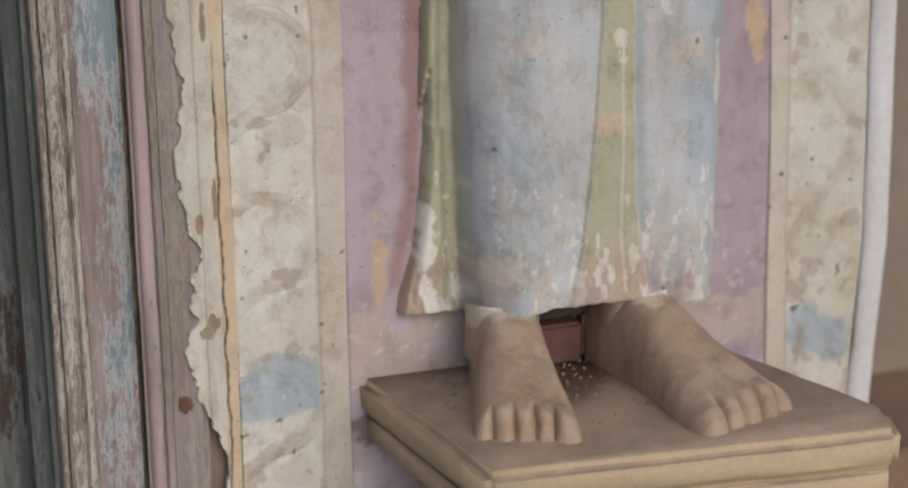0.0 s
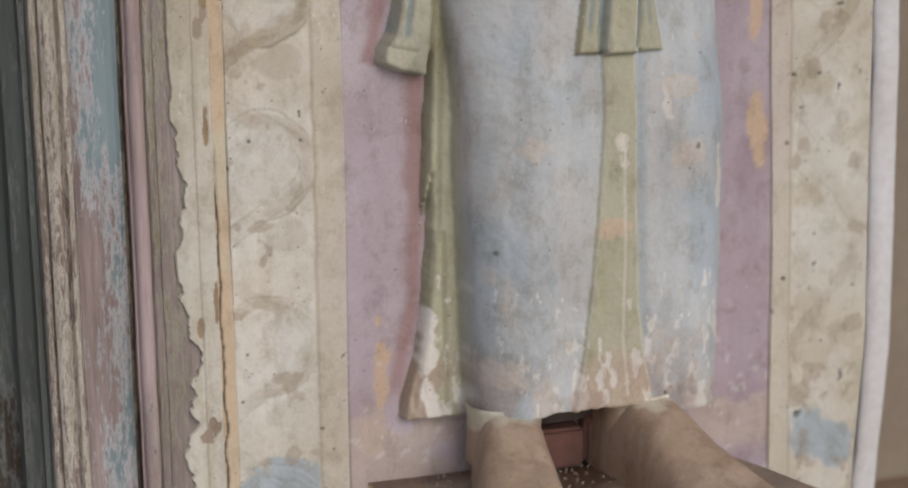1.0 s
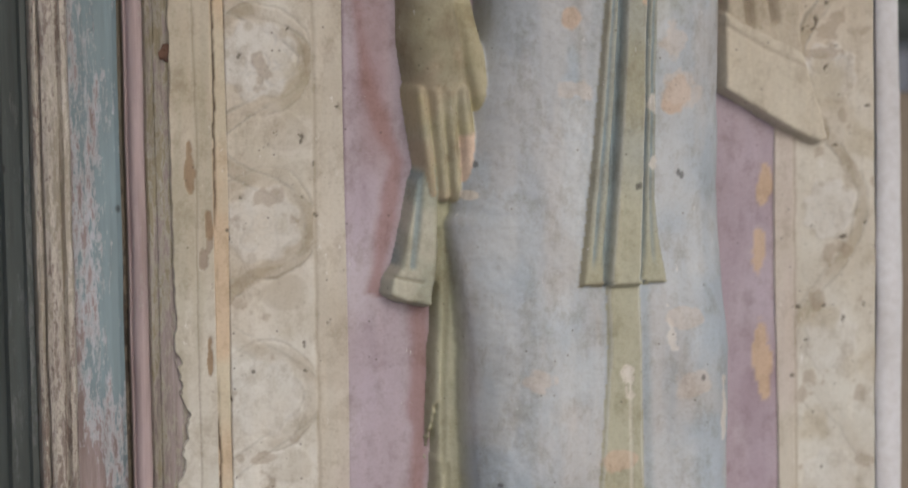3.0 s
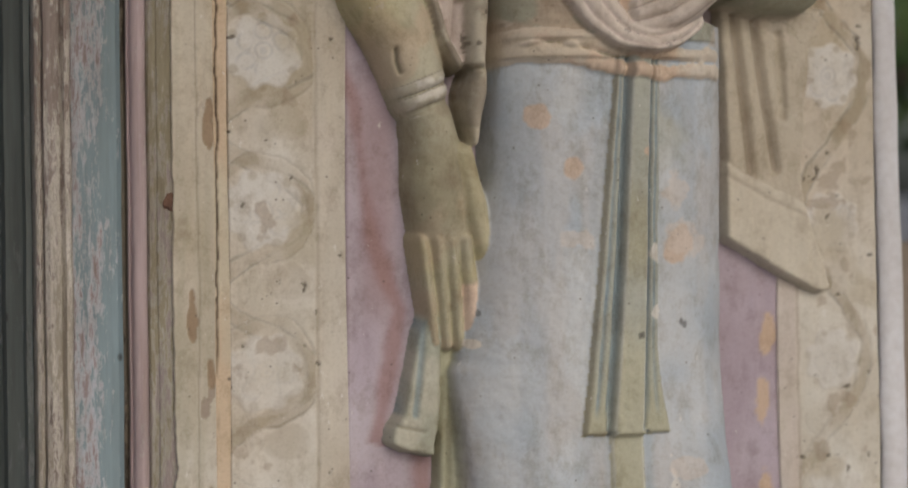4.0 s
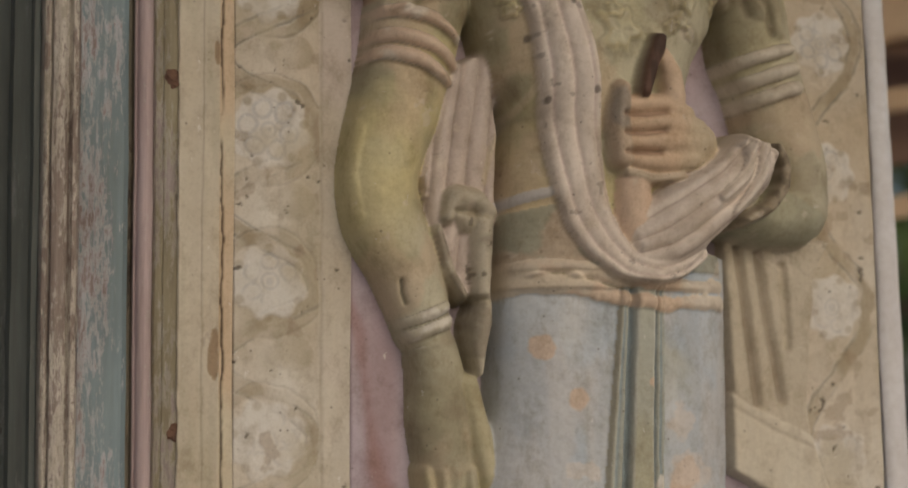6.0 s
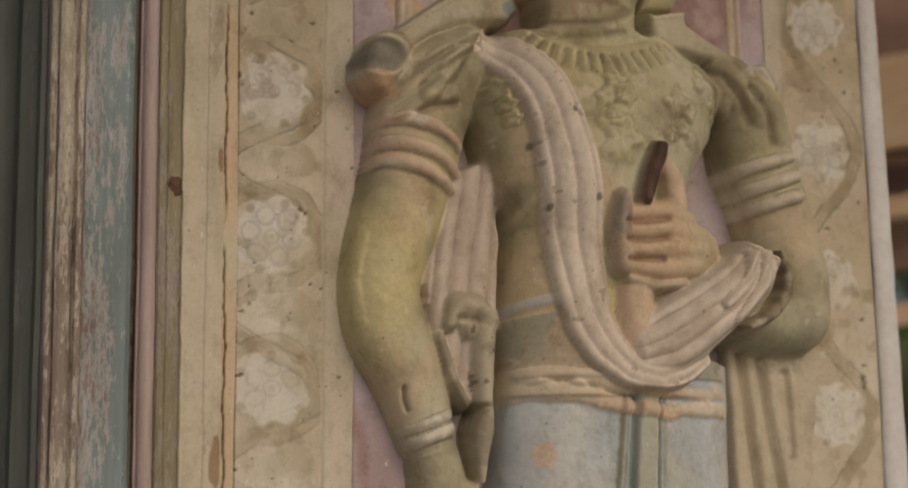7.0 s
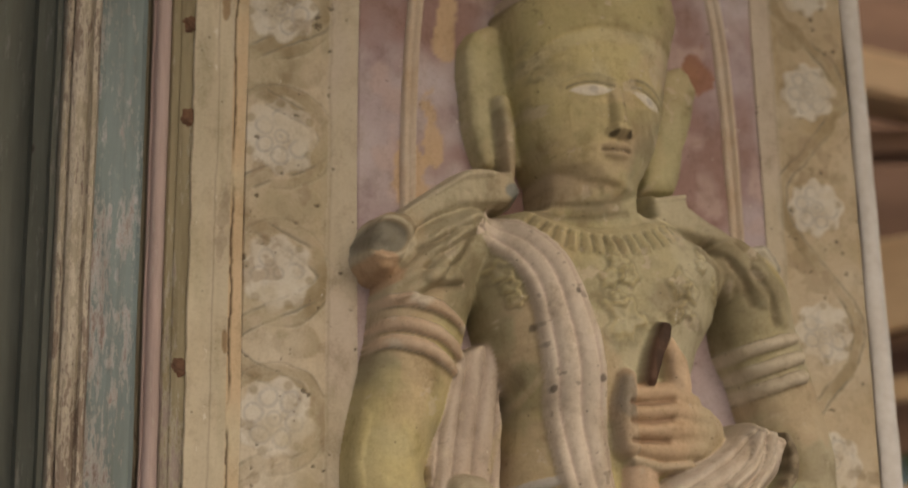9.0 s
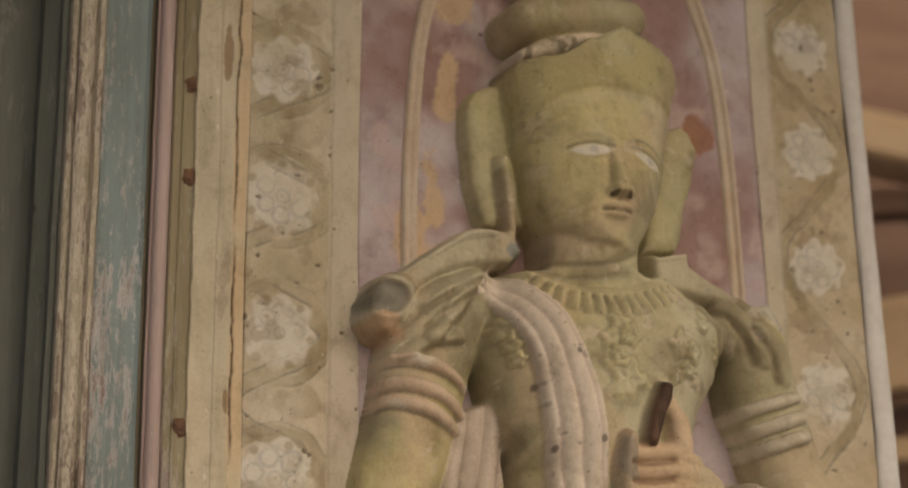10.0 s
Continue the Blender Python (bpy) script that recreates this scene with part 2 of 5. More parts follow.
def sheet(name, left, right, z0, z1, step, paint, parent, material=PAINT_WALL, label="", base=0.0, solid=0.012):
    """A skin of painted plaster between two edges (functions of z), with its own thickness."""
    rows = int((z1 - z0) / step) + 1
    zs = np.linspace(z0, z1, rows)
    cols = int((right(1.0) - left(1.0)) / step) + 2
    s = np.linspace(0, 1, cols)
    X = left(zs)[:, None] * (1 - s) + right(zs)[:, None] * s
    Z = np.repeat(zs[:, None], cols, 1)
    colour, rise = paint(X, Z)
    Y = base - rise
    # turned-back rims at both sides
    X = np.hstack([X[:, :1], X, X[:, -1:]])
    Z = np.hstack([Z[:, :1], Z, Z[:, -1:]])
    Y = np.hstack([np.full((rows, 1), base + solid), Y, np.full((rows, 1), base + solid)])
    colour = np.concatenate([colour[:, :1], colour, colour[:, -1:]], 1)
    me = mesh_of(name, np.stack([X, Y, Z], -1).reshape(-1, 3), grid_faces(rows, cols + 2), material, colour.reshape(-1, 3))
    ob = new(name, me)
    ob.parent = parent
    return tagged(ob, label)


def blend(c, colour, f):
    f = np.clip(f, 0, 1)[..., None]
    return c * (1 - f) + np.array(colour) * f


def field_paint(X, Z):
    c = np.ones(X.shape + (3,)) * PURPLE
    c = blend(c, PURPLE_PALE, ease(fractal(X, Z, 9, 21), 0.0, 0.9) * 0.7)
    c = blend(c, lin(140, 112, 122, K), ease(fractal(X * 2, Z, 6, 22), 0.1, 0.9) * 0.5)
    # deeper colour in the niche round the head and beside the robe
    c = blend(c, lin(146, 106, 100, K), 0.85 * ease(Z, 1.60, 1.85) * ease(fractal(X, Z, 10, 31), -0.6, 0.4))
    c = blend(c, lin(186, 160, 158, K), 0.6 * ease(Z, 1.70, 1.9) * ease(fractal(X, Z, 16, 32), 0.25, 0.6))
    c = blend(c, lin(150, 128, 140, K), 0.45 * ease(X, 0.30, 0.34) * ease(Z, 1.3, 1.0))
    # reddish outline left by the painter along the robe, the tail and the arm
    line = np.interp(Z, [0.55, 0.70, 0.96, 0.97, 1.12, 1.2, 1.36, 1.42, 1.5, 1.6], [-0.085, -0.055, -0.048, -0.105, -0.075, -0.108, -0.128, -0.15, -0.19, -0.17])
    c = blend(c, lin(148, 104, 96, K), 0.7 * ease(np.abs(X - line - 0.010) + 0.006 * fractal(X, Z, 20, 35), 0.018, 0.004) * ease(Z, 0.55, 0.6) * ease(Z, 1.75, 1.6))
    c = blend(c, lin(148, 104, 96, K), 0.4 * ease(np.abs(X + 0.09), 0.03, 0.005) * ease(Z, 1.08, 1.15) * ease(Z, 1.5, 1.3))
    # bare patches of older ochre paint
    for px, pz, rx, rz in ((-0.087, 0.60, 0.010, 0.055), (-0.10, 0.515, 0.016, 0.025), (0.400, 0.86, 0.011, 0.045), (0.395, 1.0, 0.008, 0.03), (0.40, 1.08, 0.010, 0.03),
                           (-0.035, 1.93, 0.014, 0.06), (-0.018, 2.075, 0.014, 0.05), (0.305, 2.045, 0.014, 0.03), (-0.058, 1.88, 0.022, 0.05), (-0.005, 2.18, 0.02, 0.03)):
        d = np.hypot((X - px) / rx, (Z - pz) / rz) + 0.5 * fractal(X, Z, 45, 33)
        c = blend(c, lin(192, 160, 120, K), ease(d, 1.05, 0.9) * 0.85)
    # broken edge beside the cap, down to red clay
    d = np.hypot((X - 0.318) / 0.018, (Z - 2.05) / 0.030) + 0.6 * fractal(X, Z, 45, 36)
    c = blend(c, lin(150, 96, 70, K), ease(d, 1.0, 0.8) * 0.9)
    # raw plaster where the wall meets the plinth
    d = (Z - 0.50) / 0.06 + 0.9 * fractal(X, Z, 22, 40)
    c = blend(c, lin(176, 158, 146, K), ease(d, 0.7, 0.3) * 0.8 * ease(Z, 0.44, 0.47))
    c = blend(c, lin(205, 200, 196, K), ease(fractal(X, Z, 70, 41), 0.68, 0.74) * ease(Z, 0.75, 0.55) * 0.4)
    c = blend(c, lin(120, 96, 92, K), ease(fractal(X, Z, 25, 43), 0.25, 0.6) * ease(Z, 0.47, 0.42) * 0.8)
    return c, 0.0025 * fractal(X, Z, 5, 23) + 0.0006 * fractal(X, Z, 60, 24)


LEFT_FLOWERS = [0.24, 0.44, 0.645, 0.858, 1.055, 1.237, 1.412, 1.585, 1.753, 1.916, 2.074, 2.235, 2.40, 2.56]
RIGHT_FLOWERS = [0.25, 0.40, 0.555, 0.71, 0.886, 1.046, 1.216, 1.394, 1.56, 1.722, 1.885, 2.037, 2.181, 2.33, 2.48]


def scroll_paint(flowers, centre, size, inner, side):
    """Painted and lightly incised scroll band: a rosette in every coil of a vine."""

    def paint(X, Z):
        fresh = ease(Z, 0.8, 1.75) * 0.68 + 0.32
        low = ease(Z, 1.25, 0.8)
        c = np.ones(X.shape + (3,)) * WASH
        c = blend(c, TAN, fresh * 0.75 + 0.35 * fractal(X, Z, 10, 50, 5))
        c = blend(c, lin(160, 146, 112, K), ease(fractal(X, Z, 18, 67, 5), 0.0, 0.7) * 0.6 * fresh)
        rise = 0.0008 * fractal(X, Z, 30, 51)
        if side > 0:
            c = blend(c, lin(180, 170, 148, K), 0.55 * ease(Z, 1.3, 0.9))
            c = blend(c, lin(166, 142, 102, K), 0.8 * ease(Z, 1.2, 1.8) * (0.6 + 0.4 * fractal(X, Z, 14, 68, 5)))
        xc = centre + (drift(Z) if side > 0 else 0 * Z)
        wob = 0.004 * fractal(X, Z, 26, 52)
        grey = lin(138, 140, 146, K)
        # the vine swings round every rosette
        order = np.interp(Z, flowers, np.arange(len(flowers)))
        swing = np.cos(2 * np.pi * order) if side < 0 else np.cos(np.pi * (order + 1))
        slope = np.abs(np.gradient(swing, axis=0)) / (Z[1, 0] - Z[0, 0]) * size * 1.2
        off = np.abs(X - xc - size * 1.2 * swing + 1.5 * wob) / np.sqrt(1 + slope ** 2)
        worn = 0.35 + 0.65 * ease(fractal(X, Z, 15, 65, 5), -0.5, 0.4)
        vine = ease(off + 0.004 * fractal(X, Z, 60, 66), size * 0.26, size * 0.10) * worn
        c = blend(c, VINE, vine * (0.22 + 0.6 * fresh))
        line = ease(np.abs(off - size * 0.2), 0.0022, 0.0008) * ease(fractal(X, Z, 25, 64), -0.5, 0.1)
        c = blend(c, lin(118, 114, 102, K), line * 0.65 * fresh)
        rise = rise + 0.0014 * vine - 0.0011 * line * fresh
        for i, cz in enumerate(flowers):
            near = np.abs(Z - cz) < 0.14
            if not near.any():
                continue
            dx, dz = X - xc, Z - cz
            r, th = np.hypot(dx, dz) + wob, np.arctan2(dz, dx)
            turn = 0.7 * i
            R = size * (1 + 0.05 * np.sin(3.1 * i))
            bud_leaf = ease(np.hypot((dx + side * R * 0.5) / (R * 0.55), (dz + R * 1.75) / (R * 0.45)) + 14 * wob + 0.15 * np.cos(9 * th), 1.1, 0.9)
            c = blend(c, VINE, bud_leaf * (0.12 + 0.4 * fresh) * worn)
            rise = rise + 0.001 * bud_leaf
            # rosette
            disc = ease(r - 0.07 * R * np.cos(8 * (th + turn)), R * 0.98, R * 0.86)
            c = blend(c, lin(198, 192, 182, K), disc * (0.45 + 0.42 * fresh) * (0.45 + 0.55 * ease(fractal(X, Z, 20, 53, 5), -0.7, 0.2)))
            rise = rise + 0.0014 * disc
            fold = np.mod(th + turn, math.pi / 3) - math.pi / 6
            loop = np.hypot(r * np.cos(fold) - R * 0.50, r * np.sin(fold))
            petals = ease(np.abs(loop - R * 0.21), 0.0024, 0.001)
            if side < 0:
                # the stem closes round the rosette, open towards the ochre line
                ring = ease(np.abs(r - R * 1.20 + 0.003 * fractal(X, Z, 30, 69)), 0.0085, 0.004) * ease(np.cos(th - 0.35), -0.75, -0.3)
                c = blend(c, VINE, ring * (0.15 + 0.6 * fresh) * worn)
                cut = ease(np.abs(r - R * 1.36), 0.002, 0.0008) * ease(np.cos(th - 0.35), -0.6, -0.2)
                c = blend(c, lin(122, 108, 84, K), cut * (0.2 + 0.4 * fresh) * worn)
                rise = rise + 0.0012 * ring - 0.001 * cut
            eye = np.maximum(ease(np.abs(r - R * 0.17), 0.0022, 0.0008), ease(r, 0.003, 0.002))
            drawn = np.maximum(petals * ease(fractal(X, Z, 30, 60 + i), -0.5, 0.2), eye * 0.9)
            c = blend(c, grey, drawn * (0.5 * fresh - 0.12))
            rise = rise - 0.0009 * drawn * fresh
            for k in range(6):
                a = turn + k * math.pi / 3 + 0.5
                bud = np.hypot(dx - R * 0.86 * math.cos(a), dz - R * 0.86 * math.sin(a))
                c = blend(c, VINE, ease(bud, R * 0.15, R * 0.08) * 0.55 * fresh)
        # limewash runs, stains and patches of blue low down
        c = blend(c, lin(196, 192, 180, K), low * 0.45 * ease(fractal(X, Z, 10, 55), -0.2, 0.4))
        bl = np.hypot((X - centre - 0.005) / 0.055, (Z - (0.465 if side < 0 else 0.452)) / 0.045) + 0.45 * fractal(X, Z, 28, 56)
        c = blend(c, lin(140, 160, 176, K), ease(bl, 0.95, 0.75) * 0.7)
        c = blend(c, lin(172, 158, 128, K), ease(fractal(X, Z, 14, 57), 0.35, 0.8) * 0.6)
        c = blend(c, lin(150, 128, 100, K), ease(fractal(X, Z, 33, 58), 0.55, 0.75) * 0.5)
        # plain margin
        m0, m1 = inner
        lean = drift(Z) if side > 0 else 0 * Z
        edge = (X - (m0 + lean)) * (1 if m1 > m0 else -1) + 0.0012 * fractal(Z, X, 30, 59)
        mar = ease(edge, 0.0, 0.003)
        c = blend(c, lin(184, 172, 152, K), mar * 0.8)
        c = blend(c, lin(190, 172, 164, K), mar * 0.45 * ease(fractal(X, Z, 7, 61), -0.1, 0.5))
        groove = ease(np.abs(edge - 0.004), 0.0025, 0.0008)
        c = blend(c, lin(160, 146, 118, K), groove * 0.5)
        rise = rise * (1 - mar) + 0.0006 * mar - groove * 0.001
        # pits
        pit = ease(fractal(X, Z, 70, 63), 0.95, 1.05)
        c = blend(c, lin(86, 74, 58, K), pit * 0.8)
        return c, rise - 0.002 * pit

    return paint


wall = thing("wall_panel", (0, 0, 0), "flaking lilac plaster wall panel with painted scroll borders", "wall", kind="structure")
sheet("plaster_field", lambda z: -0.127 + 0 * np.asarray(z), lambda z: 0.42 + drift(z), 0.0, TOP, 0.004, field_paint, wall, label="faded lilac plaster field")
sheet("scroll_band", lambda z: -0.2615 + 0 * np.asarray(z), lambda z: -0.1275 + 0.0015 * np.sin(9 * np.asarray(z)), 0.2, TOP, 0.0017,
      scroll_paint(LEFT_FLOWERS, -0.222, 0.046, (-0.166, -0.13), -1), wall, label="cream band with rosettes in a vine scroll", base=-0.003)
sheet("scroll_band", lambda z: 0.4185 + drift(z) + 0.0015 * np.sin(11 * np.asarray(z)), lambda z: end_inner(z) - 0.001, 0.2, TOP, 0.0017,
      scroll_paint(RIGHT_FLOWERS, 0.492, 0.040, (0.448, 0.42), 1), wall, label="cream band with white rosettes in a vine scroll", base=-0.003)


def orange_paint(X, Z):
    c = np.ones(X.shape + (3,)) * lin(194, 168, 132, K)
    c = blend(c, lin(192, 178, 148, K), ease(fractal(X, Z, 9, 70), -0.2, 0.6))
    crack = -0.2755 + 0.002 * fractal(Z, 0 * Z, 30, 71)
    cut = ease(np.abs(X - crack), 0.0016, 0.0006) * ease(fractal(X, Z, 8, 72), -0.9, -0.3)
    c = blend(c, lin(70, 48, 34, K), cut * 0.9)
    return c, 0.0005 * fractal(X, Z, 40, 73) - 0.003 * cut


sheet("ochre_line", lambda z: -0.2785 + 0 * np.asarray(z), lambda z: -0.2625 + 0.001 * np.sin(13 * np.asarray(z)), 0.0, TOP, 0.0015, orange_paint, wall, label="cracked ochre line", base=-0.004)


def ragged(z):
    z = np.asarray(z)
    wear = ease(z, 1.15, 0.75)
    bite = ease(z, 0.50, 0.40) * 0.03
    return -0.3245 + 0.0012 * fractal(z, z * 0, 45, 80) + wear * np.maximum(0, 0.008 + 0.014 * fractal(z, 0 * z, 9, 81) + 0.007 * fractal(z, 0 * z, 40, 82) + 0.003 * fractal(z, 0 * z, 160, 83)) + bite


GOUGES = ((-0.305, 1.116, 0.0048, 0.0258), (-0.285, 1.334, 0.0061, 0.0272), (-0.304, 1.113, 0.0054, 0.0272), (-0.283, 1.348, 0.0061, 0.0163), (-0.300, 0.677, 0.0048, 0.0150), (-0.309, 0.629, 0.0041, 0.0068), (-0.281, 1.666, 0.0041, 0.0122), (-0.289, 2.091, 0.0054, 0.0340), (-0.281, 0.702, 0.0034, 0.0272), (-0.284, 1.058, 0.0054, 0.0177), (-0.282, 1.668, 0.0034, 0.0136), (-0.286, 0.909, 0.0034, 0.0204))


def plaster_paint(X, Z):
    c = np.ones(X.shape + (3,)) * lin(186, 173, 149, K)
    c = blend(c, lin(194, 188, 174, K), ease(Z, 1.2, 0.8) * 0.8)
    c = blend(c, lin(160, 150, 120, K), ease(fractal(X * 3, Z * 0.4, 14, 84), 0.1, 0.8) * 0.5)
    lost = fractal(X * 2.0, Z * 0.55, 16, 85) + 0.25 * fractal(X, Z, 80, 86) - 0.25 * ease(np.abs(X + 0.288), 0.0, 0.02)
    hole = ease(lost, 0.62, 0.66) * (0.4 + 0.6 * ease(Z, 1.2, 0.9))
    c = blend(c, lin(146, 126, 108, K), hole)
    for gx0, gz0, gw, gh in GOUGES:
        g = ease(np.hypot((X - gx0) / gw, (Z - gz0) / gh) + 0.35 * fractal(X, Z, 60, 89), 1.05, 0.85)
        hole = np.maximum(hole, g)
        c = blend(c, lin(150, 124, 92, K), g)
    line = ease(np.abs(X + 0.297 + 0.002 * fractal(Z, 0 * Z, 5, 87)), 0.0013, 0.0005) * 0.5
    c = blend(c, lin(132, 116, 92, K), line)
    return c, 0.0005 * fractal(X, Z, 40, 88) - 0.002 * hole - 0.001 * line


sheet("plaster_strip", ragged, lambda z: -0.279 + 0 * np.asarray(z), 0.0, TOP, 0.0016, plaster_paint, wall, label="chipped cream plaster strip", base=-0.007)
part("wall_core", box(-0.325, 0.50, 0.013, 0.14, 0.0, TOP, 0.004), DUST, wall)
# rounded white end of the wall
rows = 130
zs = np.linspace(0.0, TOP, rows)
turned = ((0.0, -0.004), (0.03, -0.0085), (0.5, -0.0088), (0.86, -0.0075), (0.97, -0.003), (1.0, 0.006), (1.0, 0.14), (0.0, 0.14))
v = np.array([[end_inner(z) * (1 - s) + end_outer(z) * s + 0.0012 * float(fractal(z, s, 20, 90)), y, z] for z in zs for s, y in turned])
tagged(new("wall_end", mesh_of("wall_end", v, grid_faces(rows, len(turned)), LIME)), "limewashed rounded end of the wall").parent = wall

# moulded arch line round the head
arch = thing("niche_arch", (0.145, 0.0, 1.85), "thin white moulded arch line around the head", "moulding", kind="structure")
pts = [(-0.066, 1.80), (-0.066, 1.93), (-0.064, 2.0), (-0.057, 2.11), (-0.044, 2.183), (-0.01, 2.28), (0.06, 2.38), (0.14, 2.42), (0.22, 2.39), (0.285, 2.31), (0.318, 2.228), (0.345, 2.135), (0.356, 2.0), (0.361, 1.85), (0.361, 1.78)]
t0 = np.linspace(0, len(pts) - 1, 90)
cx, cz = np.interp(t0, range(len(pts)), [p[0] for p in pts]), np.interp(t0, range(len(pts)), [p[1] for p in pts])
for _ in range(12):
    cx[1:-1], cz[1:-1] = (cx[:-2] + cx[1:-1] * 2 + cx[2:]) / 4, (cz[:-2] + cz[1:-1] * 2 + cz[2:]) / 4
tx, tz = np.gradient(cx), np.gradient(cz)
ln = np.hypot(tx, tz)
section = ((-0.011, 0.004), (-0.009, -0.005), (-0.003, -0.006), (-0.0015, -0.003), (0.0015, -0.003), (0.003, -0.008), (0.008, -0.007), (0.010, 0.004))
v = np.array([[cx[i] - tz[i] / ln[i] * s - 0.145, y, cz[i] + tx[i] / ln[i] * s - 1.85] for i in range(90) for s, y in section])
ob = new("arch_moulding", mesh_of("arch_moulding", v, grid_faces(90, len(section)), plain("arch_plaster", lin(192, 176, 160, K), lin(178, 152, 124, K), 16, 0.4)))
ob.parent = arch

# ---------------------------------------------------------------- the timber door frame beside the panel
door_frame = thing("door_frame", (0, 0, 0), "peeling moulded timber door frame in cream, blue and pink", "door frame", kind="structure")
extrude("flat_strip", [(-0.3512, 0.05), (-0.3512, 0.001), (-0.349, -0.002), (-0.342, -0.002), (-0.3412, -0.0005), (-0.340, -0.002), (-0.335, -0.0025), (-0.326, -0.001), (-0.315, -0.001), (-0.300, 0.0), (-0.300, 0.05)], 0, TOP, WOOD_OLIVE, door_frame, "worn olive flat strip")
bead = [(-0.3728, 0.05), (-0.3728, 0.003), (-0.3715, 0.001), (-0.3695, 0.003)] + [(-0.3605 - 0.0085 * math.cos(a), 0.001 - 0.009 * math.sin(a)) for a in np.linspace(0.1, 3.0, 9)] + [(-0.3516, 0.004), (-0.3516, 0.05)]
extrude("pink_bead", bead, 0, TOP, WOOD_PINK, door_frame, "pink half-round bead")
extrude("groove", [(-0.379, 0.05), (-0.379, 0.004), (-0.3775, 0.010), (-0.3745, 0.010), (-0.3732, 0.002), (-0.3730, 0.05)], 0, TOP, WOOD_DARK, door_frame, "dark groove")
extrude("blue_board", [(-0.432, 0.05), (-0.432, -0.002), (-0.425, -0.003), (-0.405, 0.002), (-0.392, 0.004), (-0.384, 0.004), (-0.3794, 0.001), (-0.3794, 0.05)], 0, TOP, WOOD_BLUE, door_frame, "blue-grey board with paint worn off")
extrude("outer_moulding", [(-0.4735, 0.09), (-0.4735, 0.0), (-0.472, -0.010), (-0.469, -0.012), (-0.466, -0.010), (-0.4655, -0.004), (-0.464, -0.004), (-0.463, -0.014), (-0.458, -0.017), (-0.451, -0.017),
                           (-0.4465, -0.013), (-0.446, -0.007), (-0.4445, -0.008), (-0.441, -0.015), (-0.436, -0.014), (-0.433, -0.007), (-0.433, 0.05)], 0, TOP, WOOD_CREAM, door_frame, "cream moulding flaked to brown wood")
extrude("rebate", [(-0.500, 0.10), (-0.500, 0.045), (-0.490, 0.035), (-0.483, 0.028), (-0.481, 0.012), (-0.4745, 0.010), (-0.4745, 0.10)], 0, TOP, LEAF_GREY, door_frame, "grey-green rebate")
part("backing", box(-0.48, -0.326, 0.051, 0.14, 0, TOP, 0.003), WOOD_DARK, door_frame)
for i, z in enumerate((1.638, 1.246, 2.043, 0.462, 1.93)):
    bm = bmesh.new()
    bmesh.ops.create_icosphere(bm, subdivisions=3, radius=0.0082)
    for w in bm.verts:
        w.co = Vector((w.co.x, w.co.y * 0.35, w.co.z * 1.15)) * (1 + 0.45 * noise.noise(w.co * 160 + Vector((0, 0, i))) + 0.5 * noise.noise(w.co * 420 + Vector((0, 0, i))))
        w.co += Vector((-0.330 + 0.004 * (i % 2), -0.003, z))
    part("nail_head", bm, RUST, door_frame, "rusty nail head")
door_leaf = thing("door_1", (-0.9, 0.10, 0.0), "dark grey-green wooden door leaf with stains", "door", kind="structure")
bm = box(-0.45, 0.42, 0.0, 0.045, 0.0, TOP, 0.003)
part("leaf", bm, LEAF_GREY, door_leaf)


# ---------------------------------------------------------------- the statue: one carved relief figure
STEP = 0.0016
gx, gz = np.arange(-0.215, 0.485, STEP), np.arange(0.49, 2.262, STEP)
X, Z = (a.astype(np.float32) for a in np.meshgrid(gx, gz))
H = np.zeros(X.shape, dtype=np.float32)
C = np.full(X.shape + (3,), 0.5, dtype=np.float32)
SKIN, SKIN_YELLOW, SKIN_DARK = lin(174, 164, 124, K), lin(188, 173, 112, K), lin(134, 123, 94, K)
SASH, SASH_FOLD_SHADE, CORAL = lin(200, 184, 168, K), lin(182, 156, 146, K), lin(194, 164, 134, K)
BLUE, BLUE_PALE, GREEN = lin(160, 169, 176, K), lin(182, 182, 180, K), lin(170, 166, 134, K)


def smax(a, b, k):
    """Smooth greater of two heights."""
    d = np.clip(0.5 + 0.5 * (a - b) / k, 0, 1)
    return b + (a - b) * d + k * d * (1 - d)


def window(p, margin=0.08):
    """The part of the grid round some points."""
    i0, i1 = np.searchsorted(gz, [p[:, 1].min() - margin, p[:, 1].max() + margin])
    j0, j1 = np.searchsorted(gx, [p[:, 0].min() - margin, p[:, 0].max() + margin])
    return slice(i0, i1), slice(j0, j1)


